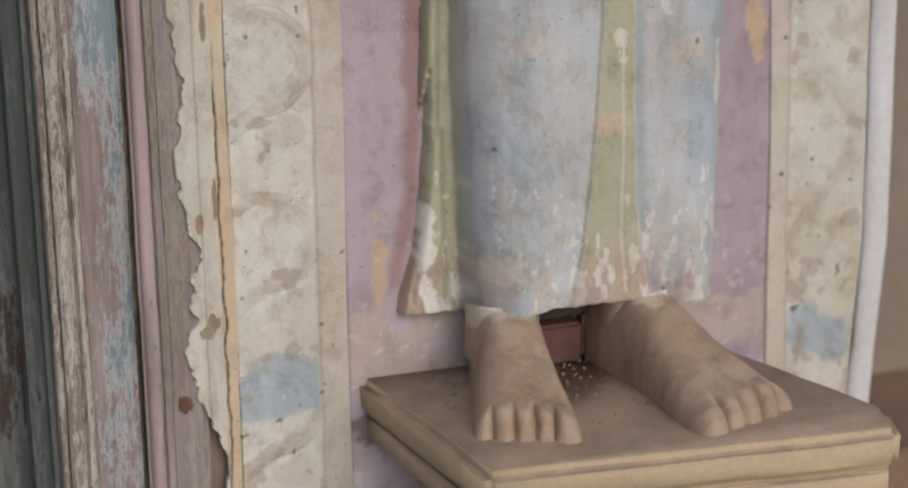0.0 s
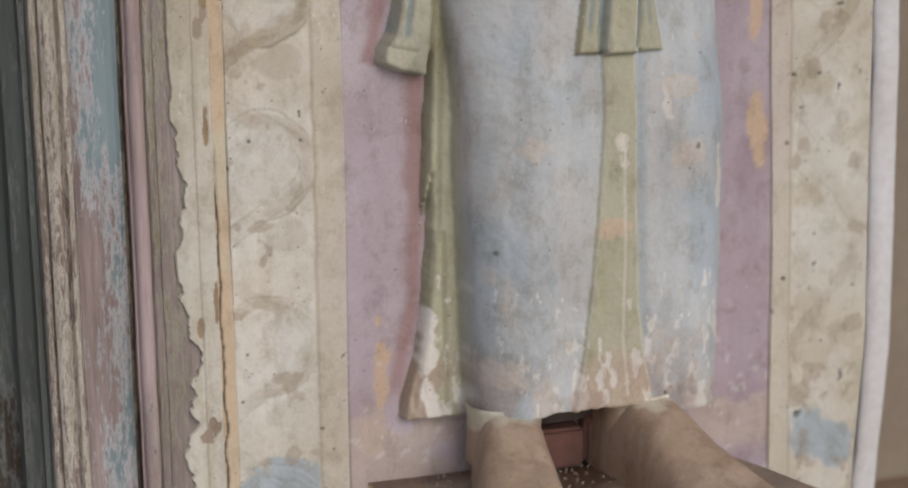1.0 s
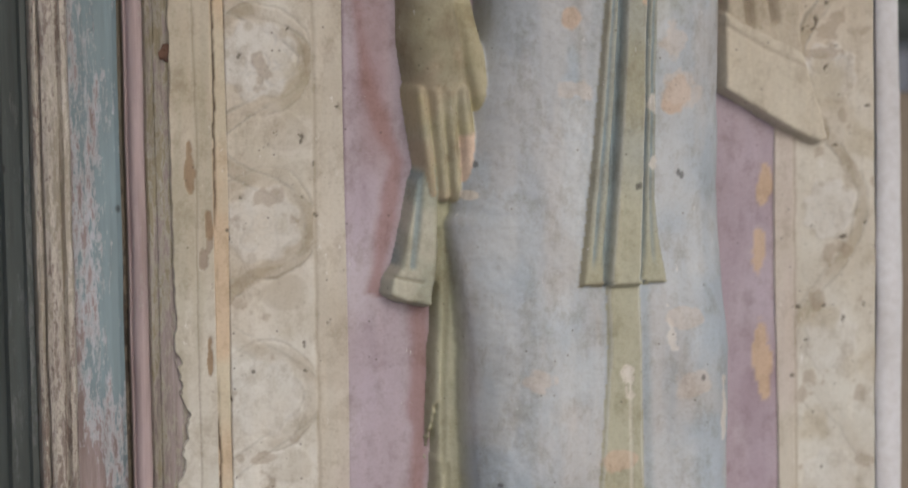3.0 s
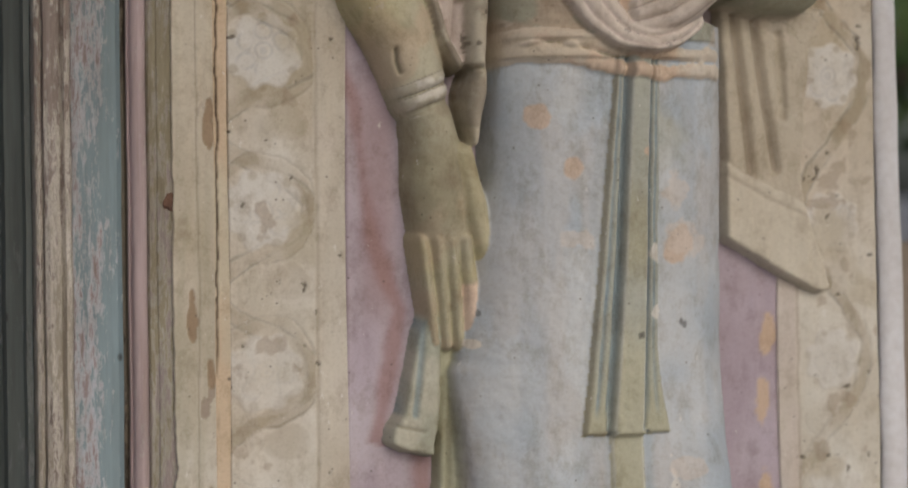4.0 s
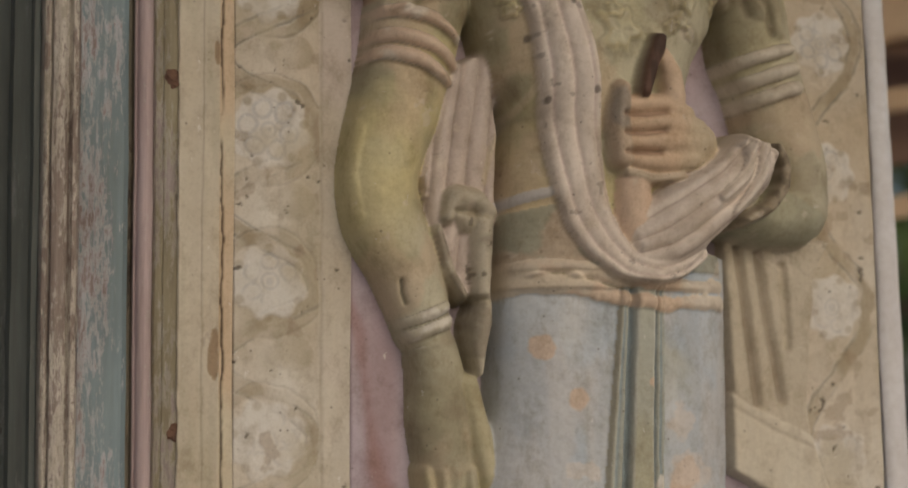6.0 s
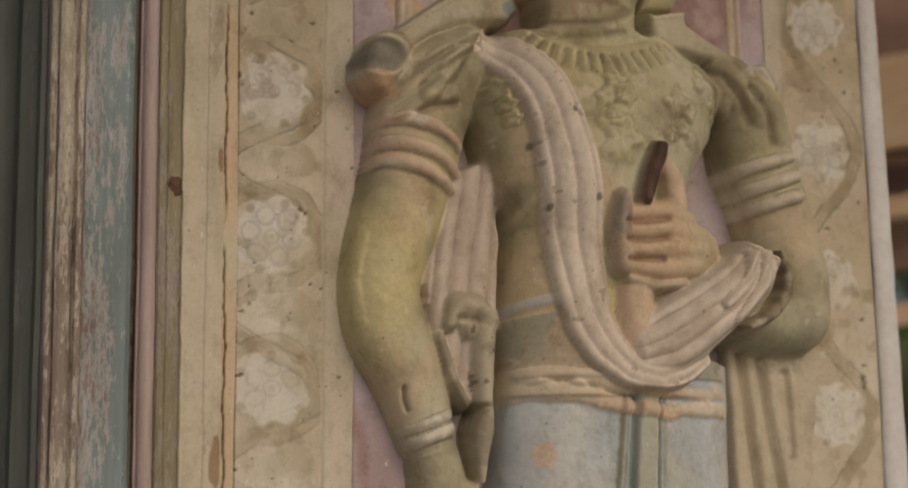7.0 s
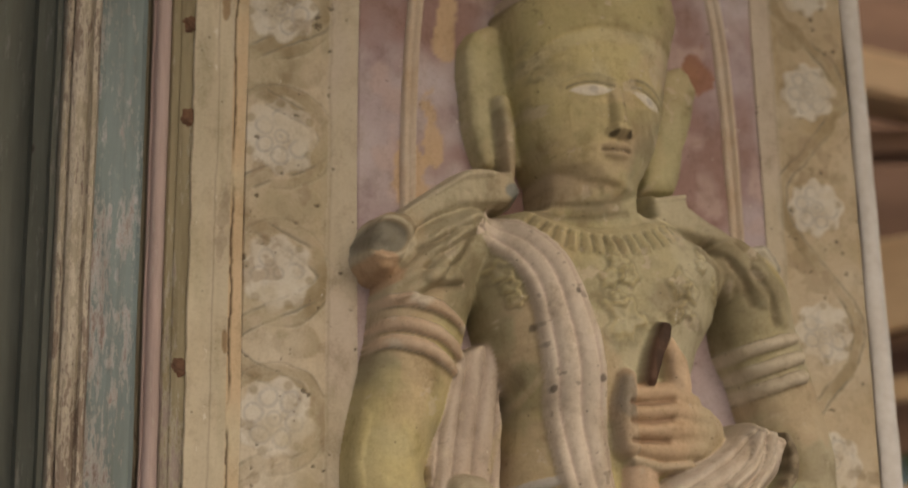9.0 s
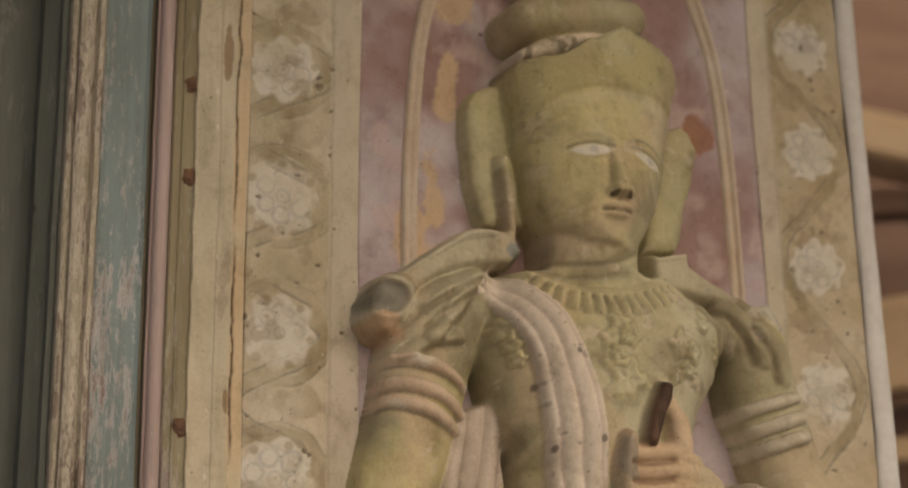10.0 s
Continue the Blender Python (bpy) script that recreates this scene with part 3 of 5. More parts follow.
def along(points):
    """Nearest point of a polyline of (x, z, ...): distance, side, run along it, and the other columns in between."""
    p = np.array(points, dtype=float)
    w = window(p)
    x, z = X[w], Z[w]
    best = np.full(x.shape, 1e9, dtype=np.float32)
    side, run = np.zeros(x.shape, dtype=np.float32), np.zeros(x.shape, dtype=np.float32)
    cols = [np.ones(x.shape, dtype=np.float32) for _ in range(p.shape[1] - 2)]
    start = 0.0
    for a, b in zip(p[:-1].astype(np.float32), p[1:].astype(np.float32)):
        d = b[:2] - a[:2]
        n = np.hypot(*d)
        s = np.clip(((x - a[0]) * d[0] + (z - a[1]) * d[1]) / (n * n), 0, 1)
        ox, oz = x - a[0] - s * d[0], z - a[1] - s * d[1]
        dist = np.sqrt(ox * ox + oz * oz)
        hit = dist < best
        best[hit], side[hit], run[hit] = dist[hit], np.sign(d[0] * oz - d[1] * ox)[hit], start + (s * n)[hit]
        for c, u, v in zip(cols, a[2:], b[2:]):
            c[hit] = (u + s * (v - u))[hit]
        start += float(n)
    out = [np.full(X.shape, 1e9, dtype=np.float32)] + [np.zeros(X.shape, dtype=np.float32) for _ in range(2)] + [np.ones(X.shape, dtype=np.float32) for _ in cols]
    for full, piece in zip(out, [best, side, run, *cols]):
        full[w] = piece
    return out[0], out[1], out[2], out[3:]


def curve(points, n=40):
    """A rounded polyline through a few points."""
    p = np.array(points, dtype=float)
    t = np.linspace(0, len(p) - 1, n)
    q = np.stack([np.interp(t, range(len(p)), c) for c in p.T], 1)
    for _ in range(max(2, n // (len(p) * 2))):
        q[1:-1] = (q[:-2] + 2 * q[1:-1] + q[2:]) / 4
    return q


def lay(h, colour, k=0.0, mask=None):
    """Lay a form over what is there: the greater height wins, and takes the colour."""
    global H, C
    h = np.where(np.isfinite(h), h, -1.0)
    if mask is not None:
        h = np.where(mask, h, -1.0)
    win = ease(h - H, -0.0008, 0.0012).astype(np.float32)
    w = np.nonzero(win > 0)
    tone = np.array(colour, dtype=np.float32)
    C[w] += ((tone if tone.ndim == 1 else tone[w]) - C[w]) * win[w][:, None]
    H = smax(H, h, k) * (h > -0.5) + H * (h <= -0.5) if k else np.maximum(H, h)


def limb(points, colour, base, k=0.012, n=40):
    """A rounded limb: columns x, z, half width, bulge over the base height."""
    d, side, run, (r, b) = along(curve(points, n))
    q = d / r
    h = np.where(q < 1, base + b * np.sqrt(np.clip(1 - q * q, 0, 1)), -1.0)
    lay(h, colour, k)
    return d, side, run, r


def inside(poly):
    """Signed distance to a polygon, positive inside."""
    p = np.array(poly, dtype=float)
    w = window(p, 0.02)
    x, z = X[w], Z[w]
    d, odd = np.full(x.shape, 1e9, dtype=np.float32), np.zeros(x.shape, dtype=bool)
    for a, b in zip(p, np.roll(p, -1, 0)):
        e = b - a
        s = np.clip(((x - a[0]) * e[0] + (z - a[1]) * e[1]) / max(1e-12, e @ e), 0, 1)
        d = np.minimum(d, np.hypot(x - a[0] - s * e[0], z - a[1] - s * e[1]))
        if a[1] != b[1]:
            odd ^= ((a[1] > z) != (b[1] > z)) & (x < (b[0] - a[0]) * (z - a[1]) / (b[1] - a[1]) + a[0])
    full = np.full(X.shape, -1.0, dtype=np.float32)
    full[w] = np.where(odd, d, -d)
    return full


def plate(poly, height, colour, soft=0.006, folds=None):
    s = inside(poly) + 0.0012 * fractal(X, Z, 40, 101)
    h = np.where(s > 0, height * (0.55 + 0.45 * np.sqrt(np.clip(1 - (1 - np.clip(s / soft, 0, 1)) ** 2, 0, 1))) if np.ndim(height) == 0 else height - 0.5 * soft * (1 - np.clip(s / soft, 0, 1)) ** 2, -1.0)
    if folds is not None:
        h = np.where(s > 0, h + folds, h)
    lay(h, colour)
    return s


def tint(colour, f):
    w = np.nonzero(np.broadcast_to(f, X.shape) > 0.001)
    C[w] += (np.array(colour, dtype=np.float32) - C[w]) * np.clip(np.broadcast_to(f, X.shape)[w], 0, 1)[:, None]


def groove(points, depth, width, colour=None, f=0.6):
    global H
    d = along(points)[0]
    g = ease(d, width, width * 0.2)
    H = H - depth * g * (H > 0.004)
    # dark brown tones paint shade into the cut; blue and white are line colours
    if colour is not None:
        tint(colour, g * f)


def pillow(phase):
    """Broad soft folds with narrow valleys between, 0 to 1."""
    return np.abs(np.sin(phase)) ** 0.4


skin = blend(np.ones(X.shape + (3,)) * SKIN, SKIN_DARK, ease(fractal(X, Z, 8, 110, 5), -0.25, 0.4) * 0.7)
skin = blend(skin, SKIN_YELLOW, ease(fractal(X, Z, 6, 111, 5), -0.15, 0.35) * 0.85)
skin = blend(skin, lin(184, 176, 146, K), ease(fractal(X, Z, 11, 113, 5), -0.1, 0.45) * 0.7)
skin = blend(skin, lin(124, 104, 78, K), ease(fractal(X, Z, 22, 112, 5), 0.0, 0.6) * 0.45)
skin = blend(skin, lin(186, 160, 126, K), ease(fractal(X, Z * 0.7, 15, 114, 5), 0.1, 0.5) * 0.6)

def fan(upper, lower, count, seed):
    """0 to 1 across a cloth between two edges, its signed inside, and the phase of its folds."""
    a, b = curve(upper, 30), curve(lower, 30)
    da, db = along(a)[0], along(b)[0]
    f = da / (da + db + 1e-6)
    return f, inside(np.vstack([a, b[::-1]])), f * np.pi * count + 0.7 * fractal(X, Z, 7, seed)


def ridge(points, height, colour, f=0.85, ragged=0.0012):
    """A raised cord laid on the form below it: columns x, z, half width."""
    global H
    d, side, run, (r,) = along(curve(points, 24))
    q = np.clip((d + ragged * fractal(X, Z, 45, 161)) / r, 0, 1)
    up = np.sqrt(1 - q * q)
    up = up * ease(H, 0.018, 0.035)
    H = H + height * up
    tint(colour, ease(up, 0.0, 0.5) * f)
    return np.where((q < 1) & (up > 0.05), q, 2.0), run, side


# cloth hanging behind: side strip of the robe with a fish-tail end over it, and the shawl ends
tail = [(-0.031, 1.105), (-0.026, 0.963), (-0.030, 0.896), (-0.033, 0.828), (-0.039, 0.746), (-0.026, 0.840), (-0.030, 0.751), (-0.037, 0.668), (-0.048, 0.612), (-0.062, 0.567), (-0.066, 0.543)]
tail += [(-0.033, 0.539), (0.033, 0.535), (0.028, 0.716), (0.026, 0.853), (0.016, 0.976), (0.002, 1.104)]
plate(tail, 0.024, blend(np.ones(X.shape + (3,)) * GREEN, lin(150, 146, 112, K), ease(fractal(X * 2, Z * 0.5, 12, 196), -0.1, 0.5) * 0.7), 0.010)
# inner creases of the strip, their shading line painted dark
for pts in ([(-0.024, 1.043), (-0.029, 0.910), (-0.035, 0.741), (-0.023, 0.787), (-0.030, 0.698), (-0.042, 0.622), (-0.054, 0.559)], [(-0.011, 1.043), (-0.017, 0.910), (-0.021, 0.740), (-0.014, 0.786), (-0.014, 0.696), (-0.013, 0.619), (-0.013, 0.554)]):
    groove(curve(pts, 20), 0.003, 0.005, lin(126, 118, 88, K), 0.45)
end = [(-0.035, 1.157), (-0.043, 1.124), (-0.052, 1.095), (-0.062, 1.046), (-0.072, 1.003), (-0.083, 0.989), (-0.086, 0.971), (-0.067, 0.960), (-0.032, 0.953), (-0.025, 1.011), (-0.024, 1.104)]
plate(end, 0.032, blend(np.ones(X.shape + (3,)) * lin(158, 158, 136, K), lin(176, 172, 150, K), ease(fractal(X, Z, 18, 195), -0.2, 0.5)), 0.007)
groove(curve([(-0.057, 1.107), (-0.064, 1.055), (-0.072, 1.007)], 12), 0.004, 0.005, lin(118, 138, 144, K), 0.7)
groove(curve([(-0.046, 1.107), (-0.050, 1.048), (-0.056, 1.003)], 12), 0.004, 0.006, lin(118, 138, 144, K), 0.7)
groove([(-0.091, 0.999), (-0.072, 0.990), (-0.045, 0.984)], 0.002, 0.003, lin(120, 110, 84, K), 0.5)
# shawl end behind the hip: hanging folds, then the slanting flat end
hang = [(0.327, 1.478), (0.475, 1.475), (0.451, 1.428), (0.439, 1.274), (0.446, 1.232), (0.338, 1.275)]
folds = sum(-0.008 * ease(along(curve(p, 10))[0], 0.009, 0.002) for p in ([(0.344, 1.481), (0.357, 1.385), (0.370, 1.274)], [(0.371, 1.481), (0.382, 1.385), (0.402, 1.281)], [(0.405, 1.441), (0.411, 1.344)]))
plate(hang, 0.024, lin(178, 164, 138, K), 0.008, folds)
# brown in the hanging folds paints their shade
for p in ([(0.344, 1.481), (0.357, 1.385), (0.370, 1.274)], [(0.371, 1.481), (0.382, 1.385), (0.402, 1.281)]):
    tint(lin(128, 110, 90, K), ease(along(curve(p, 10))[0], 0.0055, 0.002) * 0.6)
plate([(0.334, 1.291), (0.368, 1.274), (0.445, 1.238), (0.454, 1.204), (0.468, 1.169), (0.478, 1.133), (0.464, 1.128), (0.406, 1.156), (0.335, 1.197)], 0.026, lin(188, 176, 152, K), 0.006)
groove([(0.336, 1.274), (0.388, 1.246), (0.442, 1.224)], 0.002, 0.004, lin(150, 134, 108, K), 0.4)
# shawl between arm and body, in long narrow folds
back = [(-0.021, 1.663), (0.032, 1.686), (0.038, 1.584), (0.036, 1.490), (0.027, 1.436), (0.019, 1.397), (-0.005, 1.393), (-0.029, 1.435), (-0.047, 1.481), (-0.054, 1.534), (-0.040, 1.588)]
# valleys between folds get a darker tone as painted shade, plus random mottling
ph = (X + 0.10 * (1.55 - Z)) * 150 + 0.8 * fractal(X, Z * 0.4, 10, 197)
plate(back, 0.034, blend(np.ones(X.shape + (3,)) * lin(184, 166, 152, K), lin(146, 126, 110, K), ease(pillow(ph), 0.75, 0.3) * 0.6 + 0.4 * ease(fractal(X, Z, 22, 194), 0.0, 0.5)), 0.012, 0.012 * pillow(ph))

# robe: two round legs under one cloth
left = np.interp(Z, [0.540, 0.645, 0.750, 0.868, 0.906, 0.976, 1.052, 1.063, 1.131, 1.275, 1.354, 1.399], [0.009, 0.006, 0.003, -0.002, 0.000, -0.006, -0.016, -0.010, 0.002, 0.029, 0.033, 0.037])
right = 0.013 + np.interp(Z, [0.542, 0.629, 0.736, 0.895, 0.968, 1.156, 1.180, 1.287, 1.400], [0.302, 0.308, 0.311, 0.311, 0.305, 0.308, 0.306, 0.308, 0.307])
hem = np.interp(gx, [-0.019, 0.012, 0.044, 0.077, 0.105, 0.117, 0.150, 0.191, 0.217, 0.229, 0.248, 0.274, 0.295], [0.565, 0.556, 0.551, 0.554, 0.556, 0.556, 0.557, 0.557, 0.557, 0.552, 0.546, 0.543, 0.543])[None, :] + 0.002 * fractal(X, 0 * Z, 60, 120)
mid, half = (left + right) / 2, (right - left) / 2
u = np.clip((X - mid) / half, -1, 1)
strip_l = np.interp(Z, [0.560, 0.617, 0.686, 0.802, 0.914, 0.974], [0.116, 0.126, 0.135, 0.146, 0.152, 0.149])
strip_r = np.interp(Z, [0.558, 0.623, 0.687, 0.784, 0.912, 0.972], [0.221, 0.206, 0.198, 0.195, 0.194, 0.191])
body = 0.022 + 0.083 * np.sqrt(np.clip(1 - np.abs(u) ** 2.7, 0, 1))
leg_l = 0.03 + 0.085 * np.sqrt(np.clip(1 - ((X - (left + strip_l) / 2) / ((strip_l - left) / 2 + 0.004)) ** 2, 0, 1))
leg_r = 0.03 + 0.080 * np.sqrt(np.clip(1 - ((X - (right + strip_r) / 2) / ((right - strip_r) / 2 + 0.004)) ** 2, 0, 1))
legs = ease(Z, 1.30, 0.90)
cloth = smax(body, smax(leg_l, leg_r, 0.01) * legs, 0.010) + 0.0015 * fractal(X, Z * 0.3, 14, 121)
rim = np.clip((Z - hem) / 0.012, 0, 1)
cloth = cloth - 0.010 * (1 - np.sqrt(np.clip(1 - (1 - rim) ** 2, 0, 1)))
robe = (np.abs(X - mid) < half) & (Z > hem) & (Z < 1.45)
colour = blend(np.ones(X.shape + (3,)) * BLUE, BLUE_PALE, ease(fractal(X, Z, 8, 122, 5), -0.3, 0.5) * 0.85)
colour = blend(colour, lin(176, 172, 168, K), ease(fractal(X * 1.6, Z * 0.6, 13, 126, 5), 0.0, 0.5) * 0.7)
colour = blend(colour, lin(152, 162, 170, K), ease(fractal(X * 3, Z * 0.5, 9, 127, 5), -0.1, 0.6) * 0.45)
colour = blend(colour, lin(186, 172, 158, K), ease(fractal(X, Z * 0.7, 22, 123), 0.3, 0.9) * 0.7 * ease(Z, 1.0, 0.6))
colour = blend(colour, lin(164, 160, 136, K), ease(fractal(X, Z, 9, 128, 5), 0.0, 0.4) * ease(Z, 1.22, 1.38) * ease(X, 0.17, 0.22) * 0.8)
colour = blend(colour, lin(134, 150, 160, K), ease(np.abs(X - strip_r - 0.006), 0.012, 0.0) * 0.5)
lay(np.where(robe, cloth, -1.0), colour)
# sunk border lines where the strip meets the legs, and the strip itself, flaring to the hem
core_l = np.interp(Z, [0.973, 0.975, 1.105, 1.274, 1.400], [0.149, 0.146, 0.157, 0.166, 0.172])
core_r = np.interp(Z, [0.971, 0.973, 1.104, 1.274, 1.400], [0.191, 0.186, 0.191, 0.194, 0.198])
sl, sr = np.where(Z < 0.985, strip_l, core_l), np.where(Z < 0.985, strip_r, core_r)
between = (X > sl + 0.001 * fractal(Z, X, 40, 5)) & (X < sr) & robe & (Z < 1.425)
# pleats either side with fish-tail ends
pleat_l = np.interp(Z, [0.979, 1.067, 1.145, 1.274, 1.400], [0.116, 0.126, 0.135, 0.146, 0.158])
pleat_r = np.interp(Z, [0.977, 1.025, 1.077, 1.176, 1.400], [0.226, 0.216, 0.210, 0.210, 0.213])
foot = 0.979 + 0 * X
pleats = (X > pleat_l) & (X < pleat_r) & (Z > foot + 0.002 * fractal(X, Z, 30, 7)) & (Z < 1.42)
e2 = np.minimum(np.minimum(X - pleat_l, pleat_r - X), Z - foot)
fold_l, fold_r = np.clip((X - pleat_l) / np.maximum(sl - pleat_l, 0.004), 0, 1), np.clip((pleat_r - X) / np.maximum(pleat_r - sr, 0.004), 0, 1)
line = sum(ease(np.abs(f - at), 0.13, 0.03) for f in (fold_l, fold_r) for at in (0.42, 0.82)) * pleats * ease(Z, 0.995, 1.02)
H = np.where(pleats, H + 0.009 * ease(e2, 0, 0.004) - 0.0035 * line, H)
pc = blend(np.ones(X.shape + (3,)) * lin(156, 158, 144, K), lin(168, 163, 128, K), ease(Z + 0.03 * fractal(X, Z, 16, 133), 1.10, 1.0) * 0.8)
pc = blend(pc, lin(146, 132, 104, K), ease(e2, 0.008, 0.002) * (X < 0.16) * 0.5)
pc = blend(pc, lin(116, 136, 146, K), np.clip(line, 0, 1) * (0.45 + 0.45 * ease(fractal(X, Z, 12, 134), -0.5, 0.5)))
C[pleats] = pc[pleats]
edge = np.minimum(X - sl, sr - X)
H = np.where(between, H + 0.006 * ease(edge, 0, 0.003) - 0.001 + 0.005 * pleats, H)
green = blend(np.ones(X.shape + (3,)) * lin(168, 164, 134, K), lin(164, 158, 116, K), ease(fractal(X * 2, Z * 0.6, 9, 130), 0.0, 0.6) * 0.7)
green = blend(green, lin(158, 160, 148, K), ease(Z + 0.1 * fractal(X, Z, 9, 136), 1.10, 1.25) * 0.75)
green = blend(green, lin(162, 162, 146, K), ease(fractal(X * 2, Z * 0.4, 14, 135), 0.0, 0.5) * 0.6)
green = blend(green, lin(176, 152, 128, K), ease(Z + 0.03 * fractal(X, Z, 20, 131), 0.66, 0.60) * 0.8)
C[between] = green[between]
seam = np.minimum(np.abs(X - sl + 0.002), np.abs(X - sr - 0.002))
H = H - 0.005 * ease(seam, 0.004, 0.001) * pleats
tint(lin(118, 134, 142, K), ease(seam, 0.0035, 0.0015) * pleats * 0.65)
tint(lin(192, 192, 182, K), ease(np.minimum(np.abs(X - sl - 0.003), np.abs(X - sr + 0.003)), 0.0018, 0.0008) * robe * (Z < 1.42) * 0.5)
cx0, cz0 = 0.164, 0.777
tint(CORAL, ease(np.hypot((X - cx0) / 0.024, (Z - cz0) / 0.015) + 0.3 * fractal(X, Z, 60, 132), 1.05, 0.85) * 0.7)
groove([(0.178, 0.881), (0.179, 0.759), (0.177, 0.649), (0.184, 0.577)], 0.0012, 0.003, lin(206, 200, 186, K), 0.5)
# chipped white plaster and grime along the hem
chip = ease(fractal(X * 1.5, Z * 0.6, 75, 140) + 0.45 * ease(Z, 0.66, 0.56) + 0.2 * fractal(X, Z, 20, 139), 0.58, 0.64) * (Z < 0.72) * (H > 0.02)
tint(lin(206, 200, 192, K), chip * 0.7)
H = H - 0.0014 * chip
tint(lin(158, 132, 116, K), ease(fractal(X, Z, 26, 141), 0.0, 0.5) * ease(Z, 0.66, 0.57) * 0.55)
hx, hz = -0.038, 0.621
tint(lin(166, 140, 120, K), ease(np.hypot((X - hx + 0.01) / 0.035, (Z - hz + 0.02) / 0.075) + 0.5 * fractal(X, Z, 30, 144), 1.1, 0.7) * 0.8)
d = along([(-0.035, 0.667), (-0.033, 0.628), (-0.039, 0.593), (-0.029, 0.552)])[0]
tint(lin(212, 206, 198, K), ease(d + 0.007 * fractal(X, Z, 45, 145), 0.009, 0.006) * 0.85)
# white scratches and worn spots down the robe
for pts in ([(0.304, 0.861), (0.304, 0.795)], [(0.301, 0.675), (0.307, 0.628)], [(0.299, 0.563), (0.305, 0.536)], [(0.178, 0.881), (0.179, 0.851)], [(0.227, 0.953), (0.235, 0.905)], [(0.205, 1.192), (0.206, 1.176)], [(0.206, 1.124), (0.208, 1.110)], [(0.173, 0.884), (0.173, 0.850)]):
    d = along(pts)[0] + 0.006 * fractal(X, Z, 60, 147)
    tint(lin(208, 198, 184, K), ease(d, 0.0042, 0.0028) * 0.7)
    H = H - 0.0012 * ease(d, 0.0042, 0.0025)
# mended spots of coral plaster
for sx, sz, sr0 in ((0.072, 1.337, 0.014), (0.111, 1.282, 0.013), (0.236, 1.194, 0.021), (0.191, 1.300, 0.006)):
    tint(CORAL, ease(np.hypot(X - sx, Z - sz) / sr0 + 0.3 * fractal(X, Z, 60, 142), 1.05, 0.8) * 0.85)
for sx, sz, sr0 in ((0.234, 1.254, 0.018), (0.114, 1.203, 0.015), (0.244, 1.196, 0.021), (0.246, 0.939, 0.017), (0.071, 0.875, 0.017), (0.034, 0.605, 0.028), (0.256, 0.860, 0.018)):
    tint(lin(196, 180, 164, K), ease(np.hypot(X - sx, Z - sz) / sr0 + 0.6 * fractal(X, Z, 50, 143), 1.05, 0.8) * 0.55)
for sx, sz in [(0.025, 0.757), (0.269, 0.868), (0.247, 1.102), (0.184, 1.093), (0.010, 1.119), (0.180, 1.092), (0.242, 1.105)]:
    tint(lin(62, 56, 54, K), ease(np.hypot(X - sx, (Z - sz) * 0.7) + 0.001 * fractal(X, Z, 150, 148), 0.0034, 0.0018) * 0.65)

# torso
tl = np.interp(Z, [1.489, 1.542, 1.597, 1.635, 1.688, 1.742, 1.812, 1.846], [0.036, 0.040, 0.049, 0.031, 0.013, -0.001, 0.010, 0.039])
tr = 0.01 + np.interp(Z, [1.411, 1.491, 1.572, 1.640, 1.675, 1.715, 1.723, 1.773, 1.807, 1.832], [0.290, 0.278, 0.262, 0.258, 0.268, 0.292, 0.293, 0.307, 0.293, 0.249])
u = np.clip((X - (tl + tr) / 2) / ((tr - tl) / 2), -1, 1)
chest = 0.025 + (0.085 + 0.018 * ease(Z, 1.55, 1.68)) * np.sqrt(np.clip(1 - np.abs(u) ** 2.5, 0, 1)) - 0.035 * ease(Z, 1.76, 1.83)
lay(np.where((X > tl) & (X < tr) & (Z > 1.405) & (Z < 1.835), chest, -1.0), skin, 0.010)
# belly cloth, waist band, belt
waist = (Z < np.interp(X, [0.015, 0.044, 0.089, 0.131], [1.487, 1.492, 1.500, 1.485])) & (Z > 1.425) & (X > tl) & (X < tr)
tint(lin(146, 144, 122, K), waist * 0.85)
tint(lin(184, 150, 122, K), waist * ease(fractal(X, Z, 18, 154, 5), 0.25, 0.5) * 0.5)
H = H + 0.004 * waist
for off, r0 in ((0.0, 0.0085), (-0.020, 0.0095)):
    q, run, _ = ridge([(x, z + off, r0) for x, z in [(0.011, 1.416), (0.043, 1.428), (0.081, 1.432), (0.116, 1.426), (0.151, 1.415), (0.186, 1.410), (0.236, 1.409), (0.295, 1.411)]], 0.0075, lin(196, 178, 152, K), 0.85, 0.004)
    tint(CORAL, ease(q, 1.0, 0.8) * ease(fractal(X, Z, 18, 150), 0.0, 0.35) * 0.75)
ridge([(0.015, 1.492, 0.0055), (0.044, 1.505, 0.0068), (0.072, 1.512, 0.0069), (0.096, 1.516, 0.0055)], 0.006, lin(172, 170, 172, K), 0.8)
dots = (np.abs(np.sin(X * 330)) > 0.75) * ease(np.abs(Z - np.interp(X, [0.020, 0.074, 0.116], [1.440, 1.446, 1.442])), 0.003, 0.001) * (X > tl) * (X < 0.12)
tint(lin(96, 84, 66, K), dots * ease(fractal(X, Z, 50, 193), -0.2, 0.5) * 0.7)
# seam down the flank, where a patch was renewed
d = along(curve([(0.065, 1.633), (0.045, 1.599), (0.026, 1.562), (0.019, 1.529)], 16))[0]
